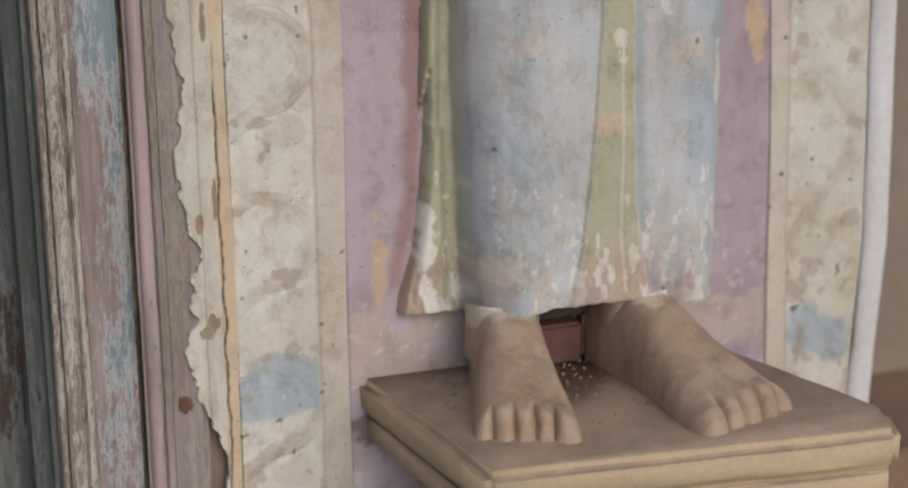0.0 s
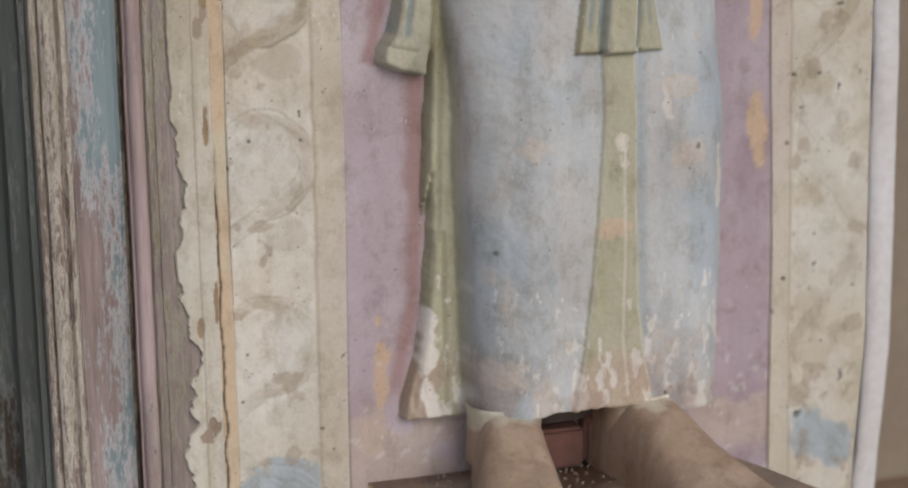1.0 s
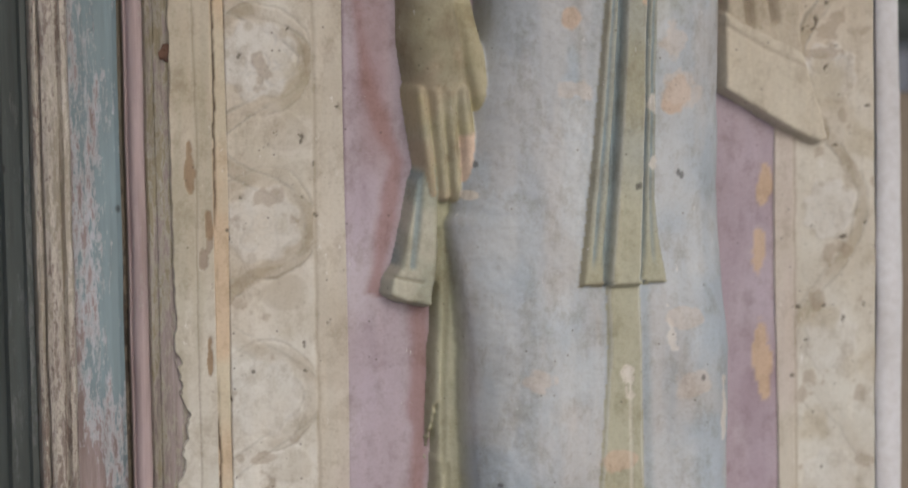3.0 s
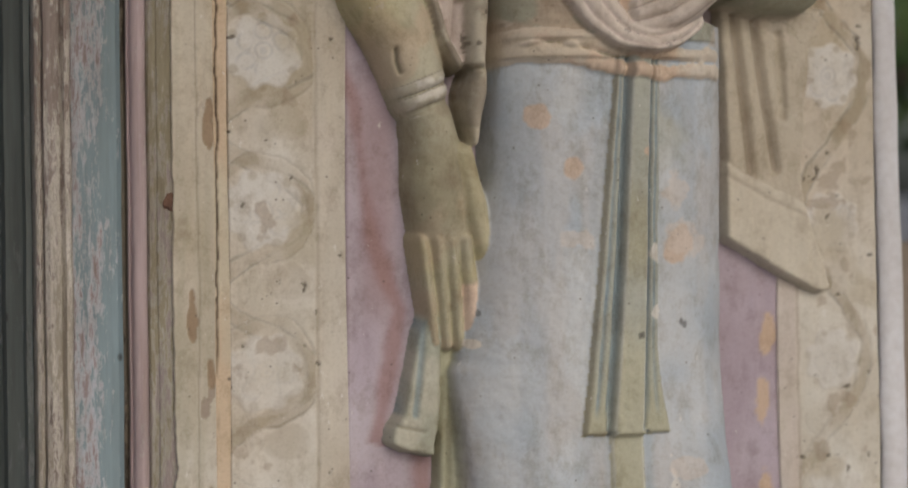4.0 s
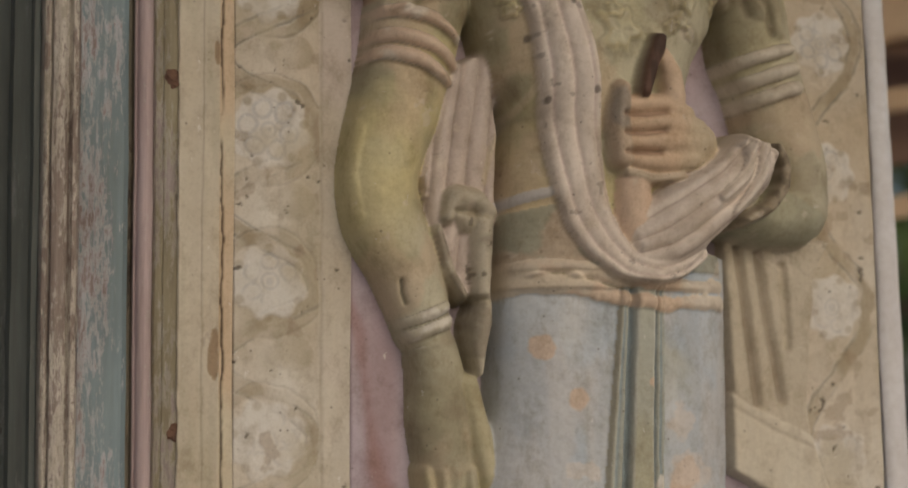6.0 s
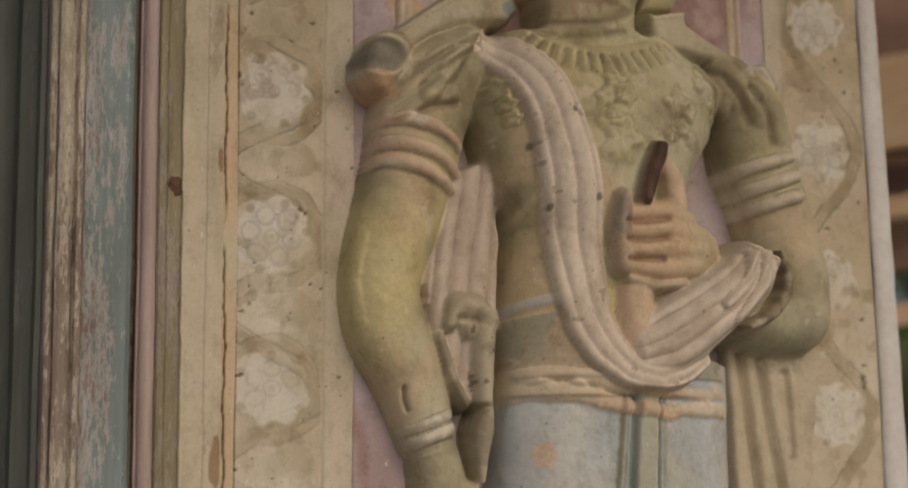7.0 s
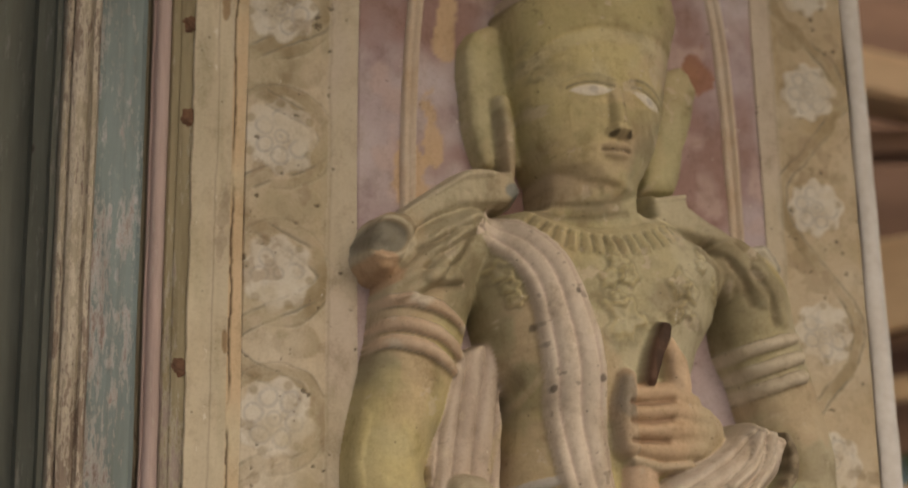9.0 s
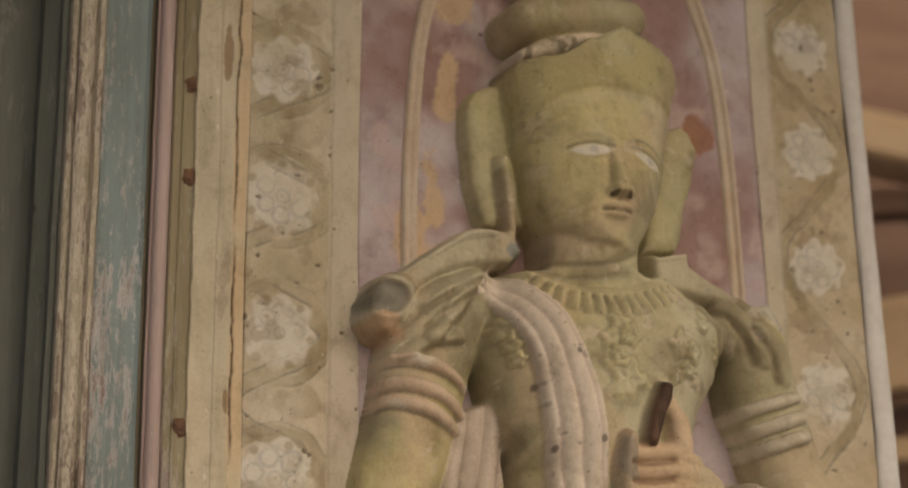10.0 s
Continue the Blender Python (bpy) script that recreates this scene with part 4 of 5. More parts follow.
H = H + 0.003 * ease(d, 0.006, 0.002)
tint(lin(186, 168, 132, K), ease(d, 0.006, 0.002) * 0.6)
# chest ornament: modelled leaf sprays and bosses
for bx, bz, br in ((-0.023, 1.760, 0.014), (-0.012, 1.748, 0.011), (-0.029, 1.740, 0.010), (0.020, 1.753, 0.015), (0.029, 1.734, 0.010), (0.036, 1.718, 0.010), (0.146, 1.762, 0.012), (0.135, 1.741, 0.014), (0.160, 1.746, 0.013), (0.146, 1.721, 0.011), (0.155, 1.695, 0.025), (0.226, 1.740, 0.017), (0.243, 1.734, 0.014), (0.234, 1.713, 0.012), (0.249, 1.703, 0.010), (0.220, 1.705, 0.010), (0.259, 1.769, 0.009), (0.267, 1.787, 0.009), (0.288, 1.751, 0.011), (0.292, 1.737, 0.010), (0.341, 1.765, 0.010), (0.355, 1.748, 0.009), (0.322, 1.774, 0.010)):
    d = np.hypot(X - bx, Z - bz) / br
    d = d + 0.30 * fractal(X, Z, 60, 151) + 0.16 * np.cos(5 * np.arctan2(Z - bz, X - bx) + 60 * bx)
    H = H + 0.0065 * ease(d, 1.05, 0.6) - 0.0035 * ease(d, 0.5, 0.1)
    # dark ring round each boss paints the shade at its foot
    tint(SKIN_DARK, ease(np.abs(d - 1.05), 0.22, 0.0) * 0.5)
    tint(lin(186, 170, 112, K), ease(np.abs(d - 0.75), 0.25, 0.0) * 0.4)

# neck and its rings
limb([(0.142, 1.882, 0.0609, 0.055), (0.141, 1.846, 0.0577, 0.055), (0.139, 1.797, 0.0689, 0.045)], skin, 0.055, 0.008)
for p in ([(0.068, 1.845), (0.096, 1.834), (0.132, 1.832), (0.169, 1.842), (0.187, 1.856)], [(0.061, 1.831), (0.096, 1.818), (0.132, 1.817), (0.172, 1.828)]):
    groove(curve(p, 14), 0.0035, 0.005, SKIN_DARK, 0.5)
# necklace: a cord with a fringe of petals
cord = curve([(0.057, 1.826), (0.079, 1.812), (0.106, 1.802), (0.138, 1.799), (0.171, 1.804), (0.201, 1.815), (0.229, 1.826)], 40)
d, side, run, _ = along(cord)
H = H + 0.006 * np.sqrt(np.clip(1 - (d / 0.006) ** 2, 0, 1))
tint(lin(180, 166, 122, K), ease(d, 0.007, 0.004) * 0.7)
fringe = curve([(0.051, 1.818), (0.074, 1.799), (0.106, 1.786), (0.141, 1.782), (0.174, 1.787), (0.207, 1.800), (0.237, 1.815)], 40)
d, side, run, _ = along(fringe)
across = np.clip(1 - (d / 0.015) ** 2, 0, 1)
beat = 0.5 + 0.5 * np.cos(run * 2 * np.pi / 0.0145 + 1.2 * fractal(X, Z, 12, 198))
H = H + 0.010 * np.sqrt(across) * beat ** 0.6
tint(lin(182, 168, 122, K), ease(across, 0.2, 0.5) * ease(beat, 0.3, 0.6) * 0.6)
# gaps between petals darkened, shade put into the colour
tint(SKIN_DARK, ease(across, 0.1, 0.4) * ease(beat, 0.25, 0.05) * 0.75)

# arm on the door's side: sleeve, bands, forearm, bracelets, open hand
limb([(-0.008, 1.796, 0.0501, 0.06), (-0.042, 1.766, 0.0610, 0.066), (-0.054, 1.725, 0.0578, 0.066), (-0.063, 1.670, 0.0538, 0.064), (-0.081, 1.603, 0.0518, 0.062), (-0.092, 1.571, 0.0485, 0.06), (-0.101, 1.527, 0.0462, 0.058), (-0.093, 1.482, 0.0468, 0.058), (-0.069, 1.434, 0.0406, 0.056), (-0.053, 1.392, 0.0372, 0.052), (-0.046, 1.363, 0.0323, 0.046)], blend(skin, SKIN_YELLOW, ease(np.hypot((X + 0.12) / 0.07, (Z - 1.52) / 0.10), 1.2, 0.3) * 0.7), 0.010, 0.008, 70)
# ridge of the elbow
ridge([(-0.141, 1.585, 0.0178), (-0.150, 1.533, 0.0163), (-0.141, 1.482, 0.0176)], 0.006, SKIN_YELLOW, 0.3)
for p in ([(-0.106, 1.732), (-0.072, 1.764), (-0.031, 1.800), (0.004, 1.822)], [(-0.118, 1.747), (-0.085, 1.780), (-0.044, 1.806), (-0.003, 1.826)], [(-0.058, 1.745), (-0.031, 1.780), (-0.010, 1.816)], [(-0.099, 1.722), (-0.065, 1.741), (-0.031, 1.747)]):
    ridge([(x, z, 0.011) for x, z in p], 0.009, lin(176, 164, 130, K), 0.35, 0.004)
    # brown under each sleeve fold: its shade, put into the colour
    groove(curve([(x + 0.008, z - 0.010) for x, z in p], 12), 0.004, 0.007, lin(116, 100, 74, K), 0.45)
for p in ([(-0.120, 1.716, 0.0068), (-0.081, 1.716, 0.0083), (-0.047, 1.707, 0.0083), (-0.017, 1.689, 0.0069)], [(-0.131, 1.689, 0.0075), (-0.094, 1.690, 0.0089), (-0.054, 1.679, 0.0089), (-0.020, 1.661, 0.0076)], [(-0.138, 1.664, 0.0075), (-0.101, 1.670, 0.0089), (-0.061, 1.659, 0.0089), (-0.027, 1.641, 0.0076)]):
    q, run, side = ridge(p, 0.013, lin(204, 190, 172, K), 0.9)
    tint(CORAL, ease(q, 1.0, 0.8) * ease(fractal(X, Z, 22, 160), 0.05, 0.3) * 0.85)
    # dark rim paints contact shade along the band's edges
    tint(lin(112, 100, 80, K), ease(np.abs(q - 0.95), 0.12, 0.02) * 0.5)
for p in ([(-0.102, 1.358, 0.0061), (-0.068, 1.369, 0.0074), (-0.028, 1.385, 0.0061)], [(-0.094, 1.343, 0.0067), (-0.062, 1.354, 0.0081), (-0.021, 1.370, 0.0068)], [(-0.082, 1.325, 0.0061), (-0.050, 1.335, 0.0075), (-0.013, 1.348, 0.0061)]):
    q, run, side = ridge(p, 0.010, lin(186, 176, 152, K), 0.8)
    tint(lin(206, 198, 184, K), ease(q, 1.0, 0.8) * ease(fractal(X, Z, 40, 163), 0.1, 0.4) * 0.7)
    # bracelet edges darkened in colour, as shade against the wrist
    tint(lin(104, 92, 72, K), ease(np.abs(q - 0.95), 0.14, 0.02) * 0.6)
groove([(-0.083, 1.414), (-0.081, 1.400), (-0.076, 1.388)], 0.006, 0.0034, lin(96, 86, 64, K), 0.75)
palm = blend(skin, SKIN_DARK, 0.35 + 0 * X)
limb([(-0.036, 1.338, 0.0298, 0.046), (-0.030, 1.302, 0.0340, 0.05), (-0.025, 1.256, 0.0389, 0.05), (-0.020, 1.210, 0.0355, 0.045), (-0.018, 1.184, 0.0313, 0.038)], palm, 0.010, 0.010)
for k, p in enumerate(([(-0.049, 1.201, 0.0097, 0.034), (-0.039, 1.132, 0.0090, 0.03), (-0.032, 1.085, 0.0069, 0.022)], [(-0.032, 1.201, 0.0104, 0.04), (-0.024, 1.132, 0.0097, 0.032), (-0.018, 1.081, 0.0076, 0.025)], [(-0.017, 1.200, 0.0104, 0.042), (-0.010, 1.132, 0.0097, 0.035), (-0.004, 1.079, 0.0083, 0.028)], [(-0.001, 1.200, 0.0118, 0.042), (0.006, 1.145, 0.0132, 0.042), (0.009, 1.081, 0.0125, 0.036)])):
    tone = palm if k < 3 else blend(palm, lin(206, 176, 148, K), ease(Z + 0.004 * fractal(X, Z, 60, 164), 1.152, 1.146) * 0.95)
    limb(p, tone, 0.014, 0.003)
limb([(-0.003, 1.295, 0.0180, 0.03), (0.011, 1.243, 0.0166, 0.032), (0.021, 1.197, 0.0132, 0.03), (0.023, 1.176, 0.0104, 0.024)], blend(palm, SKIN_YELLOW, 0.25 + 0 * X), 0.028, 0.006)
fx0, fz0 = 0.004, 1.084
tint(lin(212, 198, 178, K), ease(np.hypot((X - fx0) / 0.010, (Z - fz0) / 0.007) + 0.3 * fractal(X, Z, 70, 165), 1.0, 0.8) * 0.85)

# knot, strap and tassel at the waist
knot = blend(np.ones(X.shape + (3,)) * lin(172, 160, 136, K), lin(124, 110, 92, K), ease(fractal(X, Z, 35, 191), -0.1, 0.4) * 0.6)
limb([(-0.028, 1.486, 0.0097, 0.03), (-0.018, 1.509, 0.0167, 0.036), (0.006, 1.507, 0.0153, 0.034), (0.024, 1.493, 0.0098, 0.03)], knot, 0.035, 0.005)
limb([(-0.011, 1.496, 0.0167, 0.03), (-0.001, 1.483, 0.0167, 0.03)], knot, 0.030, 0.006)
limb([(0.015, 1.484, 0.0153, 0.032), (0.012, 1.441, 0.0153, 0.034), (0.013, 1.402, 0.0131, 0.03)], knot, 0.035, 0.004)
limb([(0.019, 1.392, 0.0104, 0.03), (0.014, 1.369, 0.0152, 0.034), (0.012, 1.343, 0.0124, 0.028), (0.014, 1.311, 0.0062, 0.02)], knot, 0.028, 0.004)
limb([(-0.038, 1.473, 0.0069, 0.022), (-0.028, 1.434, 0.0076, 0.024), (-0.006, 1.395, 0.0062, 0.022)], knot, 0.035, 0.004)
groove([(-0.021, 1.493), (-0.000, 1.491), (0.017, 1.487)], 0.005, 0.005, SKIN_DARK, 0.5)
groove([(-0.011, 1.393), (0.006, 1.395), (0.021, 1.393)], 0.006, 0.005, SKIN_DARK, 0.5)
tint(lin(88, 76, 60, K), ease(fractal(X, Z, 140, 192, 2), 0.72, 0.88) * (np.abs(X - 0.010) < 0.016) * (Z > 1.40) * (Z < 1.49) * 0.7)

# other arm, bent across the waist
limb([(0.328, 1.790, 0.0387, 0.06), (0.360, 1.756, 0.0477, 0.064), (0.367, 1.700, 0.0489, 0.064), (0.382, 1.667, 0.0460, 0.062), (0.398, 1.611, 0.0467, 0.062), (0.413, 1.555, 0.0474, 0.064), (0.414, 1.510, 0.0457, 0.064)], skin, 0.020, 0.008, 50)
limb([(0.411, 1.501, 0.0396, 0.055), (0.369, 1.496, 0.0350, 0.065), (0.317, 1.515, 0.0362, 0.075), (0.273, 1.555, 0.0318, 0.075)], blend(skin, lin(150, 152, 128, K), 0.4 + 0 * X), 0.030, 0.010)
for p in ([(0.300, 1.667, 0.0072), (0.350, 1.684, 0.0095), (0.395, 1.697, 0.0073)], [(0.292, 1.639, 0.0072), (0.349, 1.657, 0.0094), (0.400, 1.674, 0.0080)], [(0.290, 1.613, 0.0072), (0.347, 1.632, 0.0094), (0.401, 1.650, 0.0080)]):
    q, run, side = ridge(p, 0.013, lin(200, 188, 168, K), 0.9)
    # painted shade where the bands meet the arm
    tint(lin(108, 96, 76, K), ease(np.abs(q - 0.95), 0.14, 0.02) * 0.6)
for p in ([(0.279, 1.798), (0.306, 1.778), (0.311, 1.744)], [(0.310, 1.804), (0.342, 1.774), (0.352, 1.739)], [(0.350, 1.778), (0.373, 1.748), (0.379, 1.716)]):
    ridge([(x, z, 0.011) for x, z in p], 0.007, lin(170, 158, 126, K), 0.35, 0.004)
    # brown beside each fold stands for crease shade
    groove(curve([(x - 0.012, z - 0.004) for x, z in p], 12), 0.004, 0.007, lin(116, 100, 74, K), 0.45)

# shoulder wings, flat bands that end in scrolls
wing = blend(skin, lin(176, 164, 136, K), 0.55 + 0 * X)
plate([(-0.096, 1.823), (-0.056, 1.851), (-0.014, 1.882), (0.003, 1.887), (0.047, 1.883), (0.061, 1.855), (0.043, 1.838), (0.007, 1.835), (-0.035, 1.824), (-0.069, 1.800), (-0.084, 1.802)], 0.062, wing, 0.012)
plate([(0.212, 1.873), (0.225, 1.865), (0.268, 1.875), (0.271, 1.856), (0.319, 1.828), (0.356, 1.802), (0.352, 1.789), (0.310, 1.806), (0.249, 1.818), (0.219, 1.825)], 0.070, wing, 0.012)
ridge([(-0.094, 1.821, 0.0049), (-0.056, 1.845, 0.0050), (-0.017, 1.873, 0.0057), (0.019, 1.876, 0.0058)], 0.006, lin(196, 184, 158, K), 0.5)
ridge([(0.220, 1.860, 0.0059), (0.262, 1.867, 0.0052)], 0.006, lin(200, 188, 160, K), 0.6)
px0, pz0 = 0.047, 1.857
tint(lin(116, 128, 132, K), ease(np.hypot((X - px0) / 0.013, (Z - pz0) / 0.010), 1.1, 0.7) * 0.8)
plate([(-0.128, 1.798), (-0.120, 1.814), (-0.104, 1.824), (-0.081, 1.821), (-0.069, 1.804), (-0.079, 1.783), (-0.087, 1.762), (-0.103, 1.744), (-0.121, 1.746), (-0.134, 1.765), (-0.134, 1.787)], 0.072, lin(160, 142, 112, K), 0.014)
sx, sz = -0.112, 1.787
d = np.hypot((X - sx) / 0.030, (Z - sz) / 0.022)
H = H + 0.004 * ease(np.abs(d - 1.05), 0.22, 0.05) - 0.004 * ease(d, 1.0, 0.6) + 0.006 * ease(d, 0.5, 0.1)
tint(lin(104, 104, 98, K), ease(d, 1.0, 0.75) * 0.75)
tint(lin(186, 176, 150, K), ease(np.abs(d - 1.1), 0.2, 0.05) * 0.7)
tint(lin(190, 152, 116, K), ease(np.hypot((X - sx + 0.004) / 0.026, (Z - sz + 0.035) / 0.018) + 0.3 * fractal(X, Z, 40, 199), 1.05, 0.8) * 0.8)
plate([(0.349, 1.804), (0.359, 1.817), (0.373, 1.821), (0.389, 1.807), (0.399, 1.785), (0.391, 1.774), (0.368, 1.787)], 0.060, lin(168, 162, 146, K), 0.012)
ridge([(0.343, 1.799, 0.0052), (0.355, 1.810, 0.0052), (0.368, 1.806, 0.0052), (0.381, 1.786, 0.0052)], 0.005, lin(196, 188, 168, K), 0.6)

# sash over the shoulder, sinking in a loop
p = curve([(0.005, 1.821, 0.0209), (0.027, 1.805, 0.0237), (0.047, 1.782, 0.0265), (0.064, 1.755, 0.0279), (0.079, 1.717, 0.0299), (0.092, 1.664, 0.0332), (0.098, 1.632, 0.0331), (0.104, 1.566, 0.0316), (0.110, 1.521, 0.0301), (0.119, 1.485, 0.0287), (0.133, 1.457, 0.0246), (0.158, 1.431, 0.0178), (0.189, 1.422, 0.0144), (0.225, 1.430, 0.0152), (0.250, 1.448, 0.0153)], 80)
d, side, run, (r,) = along(p)
q = np.minimum(d / r, 9.0)
fph = (np.clip(q * side, -1, 1) * 1.02 + 0.5) * np.pi * 1.5 + 0.35 * np.sin(run * 9) + 0.3 * fractal(X, Z, 8, 168)
under_h = H.copy()
for _ in range(24):
    under_h[1:-1, 1:-1] = (under_h[:-2, 1:-1] + under_h[2:, 1:-1] + under_h[1:-1, :-2] + under_h[1:-1, 2:]) / 4
h = np.where(q < 1, under_h + (0.015 * np.clip(1 - q ** 6, 0, 1) ** 0.5 + 0.007 * pillow(fph)) * (0.35 + 0.65 * ease(run, 0.005, 0.05)) - 0.006 + 0.012 * ease(run, 0.36, 0.50), -1.0)
h = np.where(run > 0.002, h, -1.0)
# pinkish darker tone in the sash valleys is fold shade in the colour
tone = blend(np.ones(X.shape + (3,)) * SASH, SASH_FOLD_SHADE, ease(pillow(fph), 0.75, 0.2) * 0.7)
tone = blend(tone, lin(164, 146, 126, K), ease(fractal(X, Z, 20, 167, 5), 0.05, 0.7) * 0.55)
tone = blend(tone, lin(128, 106, 86, K), ease(fractal(X, Z, 12, 201, 5), 0.2, 0.6) * ease(run, 0.38, 0.5) * 0.7)
tone = blend(tone, lin(112, 98, 84, K), ease(fractal(X, Z, 90, 166), 0.80, 0.90) * 0.5)
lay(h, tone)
for sx, sz in [(0.074, 1.615), (0.052, 1.684), (0.095, 1.724), (0.124, 1.627)]:
    tint(lin(84, 72, 64, K), ease(np.hypot(X - sx, (Z - sz) * 0.8) + 0.0015 * fractal(X, Z, 120, 202), 0.0048, 0.0025) * 0.75)
# cloth gathered from the loop up over the forearm
f, s, ph = fan([(0.157, 1.483), (0.189, 1.510), (0.225, 1.531), (0.258, 1.551), (0.281, 1.574), (0.291, 1.588)], [(0.166, 1.421), (0.215, 1.424), (0.248, 1.443), (0.278, 1.468), (0.305, 1.492), (0.334, 1.521), (0.347, 1.563)], 4.6, 169)
h = 0.105 + 0.024 * np.sqrt(np.clip(1 - (2 * f - 1) ** 2, 0, 1)) + 0.022 * ease(X, 0.16, 0.24) + 0.009 * pillow(ph)
# valleys of the gathers are painted darker, as if shaded
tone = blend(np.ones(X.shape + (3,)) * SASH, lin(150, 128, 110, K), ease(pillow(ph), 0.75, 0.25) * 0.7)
tone = blend(tone, lin(166, 146, 124, K), ease(fractal(X, Z, 20, 167, 5), 0.0, 0.6) * 0.6)
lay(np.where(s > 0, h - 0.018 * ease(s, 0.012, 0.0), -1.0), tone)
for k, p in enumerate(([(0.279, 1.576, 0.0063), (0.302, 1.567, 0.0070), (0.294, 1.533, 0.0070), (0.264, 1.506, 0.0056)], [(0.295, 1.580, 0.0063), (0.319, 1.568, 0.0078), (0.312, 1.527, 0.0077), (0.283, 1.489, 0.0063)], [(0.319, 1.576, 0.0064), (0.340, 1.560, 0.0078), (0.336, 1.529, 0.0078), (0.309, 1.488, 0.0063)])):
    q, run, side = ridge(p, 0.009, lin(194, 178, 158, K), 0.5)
    # cord edges tinted dark to stand for shade between the folds
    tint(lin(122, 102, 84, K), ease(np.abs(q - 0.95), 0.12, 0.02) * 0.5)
limb([(0.352, 1.572, 0.0086, 0.018), (0.360, 1.552, 0.0100, 0.02), (0.359, 1.525, 0.0100, 0.02), (0.340, 1.500, 0.0092, 0.02), (0.312, 1.485, 0.0078, 0.018)], blend(np.ones(X.shape + (3,)) * lin(150, 134, 108, K), lin(104, 90, 70, K), ease(fractal(X, Z, 60, 203), -0.1, 0.3) * 0.8), 0.112, 0.006)

# fist with a broken stem, over a roll of coral cloth
limb([(0.174, 1.522, 0.0221, 0.03), (0.172, 1.483, 0.0234, 0.032), (0.174, 1.449, 0.0206, 0.018)], blend(np.ones(X.shape + (3,)) * CORAL, lin(122, 106, 84, K), ease(Z, 1.462, 1.449) * 0.85), 0.105, 0.004)
limb([(0.154, 1.628, 0.0118, 0.024), (0.150, 1.594, 0.0138, 0.026), (0.155, 1.551, 0.0138, 0.024)], blend(np.ones(X.shape + (3,)) * lin(176, 152, 124, K), lin(112, 114, 114, K), ease(np.hypot((X - 0.152) / 0.012, (Z - 1.607) / 0.026) + 0.3 * fractal(X, Z, 40, 204), 1.1, 0.7) * 0.5), 0.120, 0.004)
limb([(0.217, 1.622, 0.0153, 0.02), (0.214, 1.647, 0.0139, 0.02), (0.204, 1.671, 0.0091, 0.014)], lin(196, 166, 132, K), 0.128, 0.004)
limb([(0.177, 1.626, 0.0090, 0.016), (0.185, 1.656, 0.0104, 0.016), (0.197, 1.685, 0.0097, 0.012)], blend(np.ones(X.shape + (3,)) * lin(98, 68, 52, K), lin(62, 44, 36, K), ease(fractal(X * 2, Z * 0.5, 40, 205), -0.2, 0.4) * 0.8), 0.138, 0.003)
fist = blend(np.ones(X.shape + (3,)) * lin(192, 160, 124, K), lin(182, 164, 130, K), ease(X + 0.01 * fractal(X, Z, 30, 190), 0.207, 0.250) * 0.9)
limb([(0.185, 1.581, 0.0331, 0.022), (0.211, 1.579, 0.0416, 0.028), (0.247, 1.571, 0.0278, 0.022)], fist, 0.118, 0.006)
for p in ([(0.164, 1.610, 0.0117, 0.022), (0.204, 1.614, 0.0131, 0.026), (0.229, 1.601, 0.0152, 0.026)], [(0.165, 1.590, 0.0117, 0.024), (0.205, 1.593, 0.0138, 0.029), (0.242, 1.585, 0.0166, 0.028)], [(0.166, 1.569, 0.0123, 0.024), (0.203, 1.570, 0.0151, 0.029), (0.249, 1.570, 0.0166, 0.026)], [(0.173, 1.549, 0.0123, 0.022), (0.202, 1.547, 0.0151, 0.025), (0.240, 1.554, 0.0166, 0.022)]):
    limb(p, fist, 0.120, 0.007)
# finger creases, with their shade painted in
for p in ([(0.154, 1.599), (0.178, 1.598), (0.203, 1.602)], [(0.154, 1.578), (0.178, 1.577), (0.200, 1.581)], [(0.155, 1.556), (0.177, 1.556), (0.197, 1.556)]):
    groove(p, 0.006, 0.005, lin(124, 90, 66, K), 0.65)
limb([(0.161, 1.535, 0.0062, 0.014), (0.192, 1.527, 0.0069, 0.016), (0.228, 1.532, 0.0062, 0.014)], lin(176, 156, 128, K), 0.122, 0.004)

# ear flaps, ears
flap = blend(skin, lin(168, 160, 108, K), 0.5 + 0 * X)
plate([(-0.003, 2.046), (0.008, 2.064), (0.026, 2.075), (0.045, 2.074), (0.061, 2.056), (0.072, 1.968), (0.071, 1.894), (0.018, 1.891), (0.007, 1.925), (-0.002, 1.983), (-0.005, 2.019)], 0.034, flap, 0.018)
plate([(0.242, 2.029), (0.274, 2.045), (0.289, 2.034), (0.299, 2.012), (0.291, 1.968), (0.278, 1.931), (0.271, 1.894), (0.265, 1.874), (0.217, 1.872)], 0.046, flap, 0.02)
limb([(0.038, 1.969, 0.0109, 0.02), (0.042, 1.936, 0.0138, 0.024), (0.045, 1.901, 0.0109, 0.022), (0.049, 1.878, 0.0065, 0.016)], skin, 0.036, 0.006)
groove([(0.030, 1.954), (0.034, 1.922), (0.038, 1.887)], 0.006, 0.005, SKIN_DARK, 0.5)

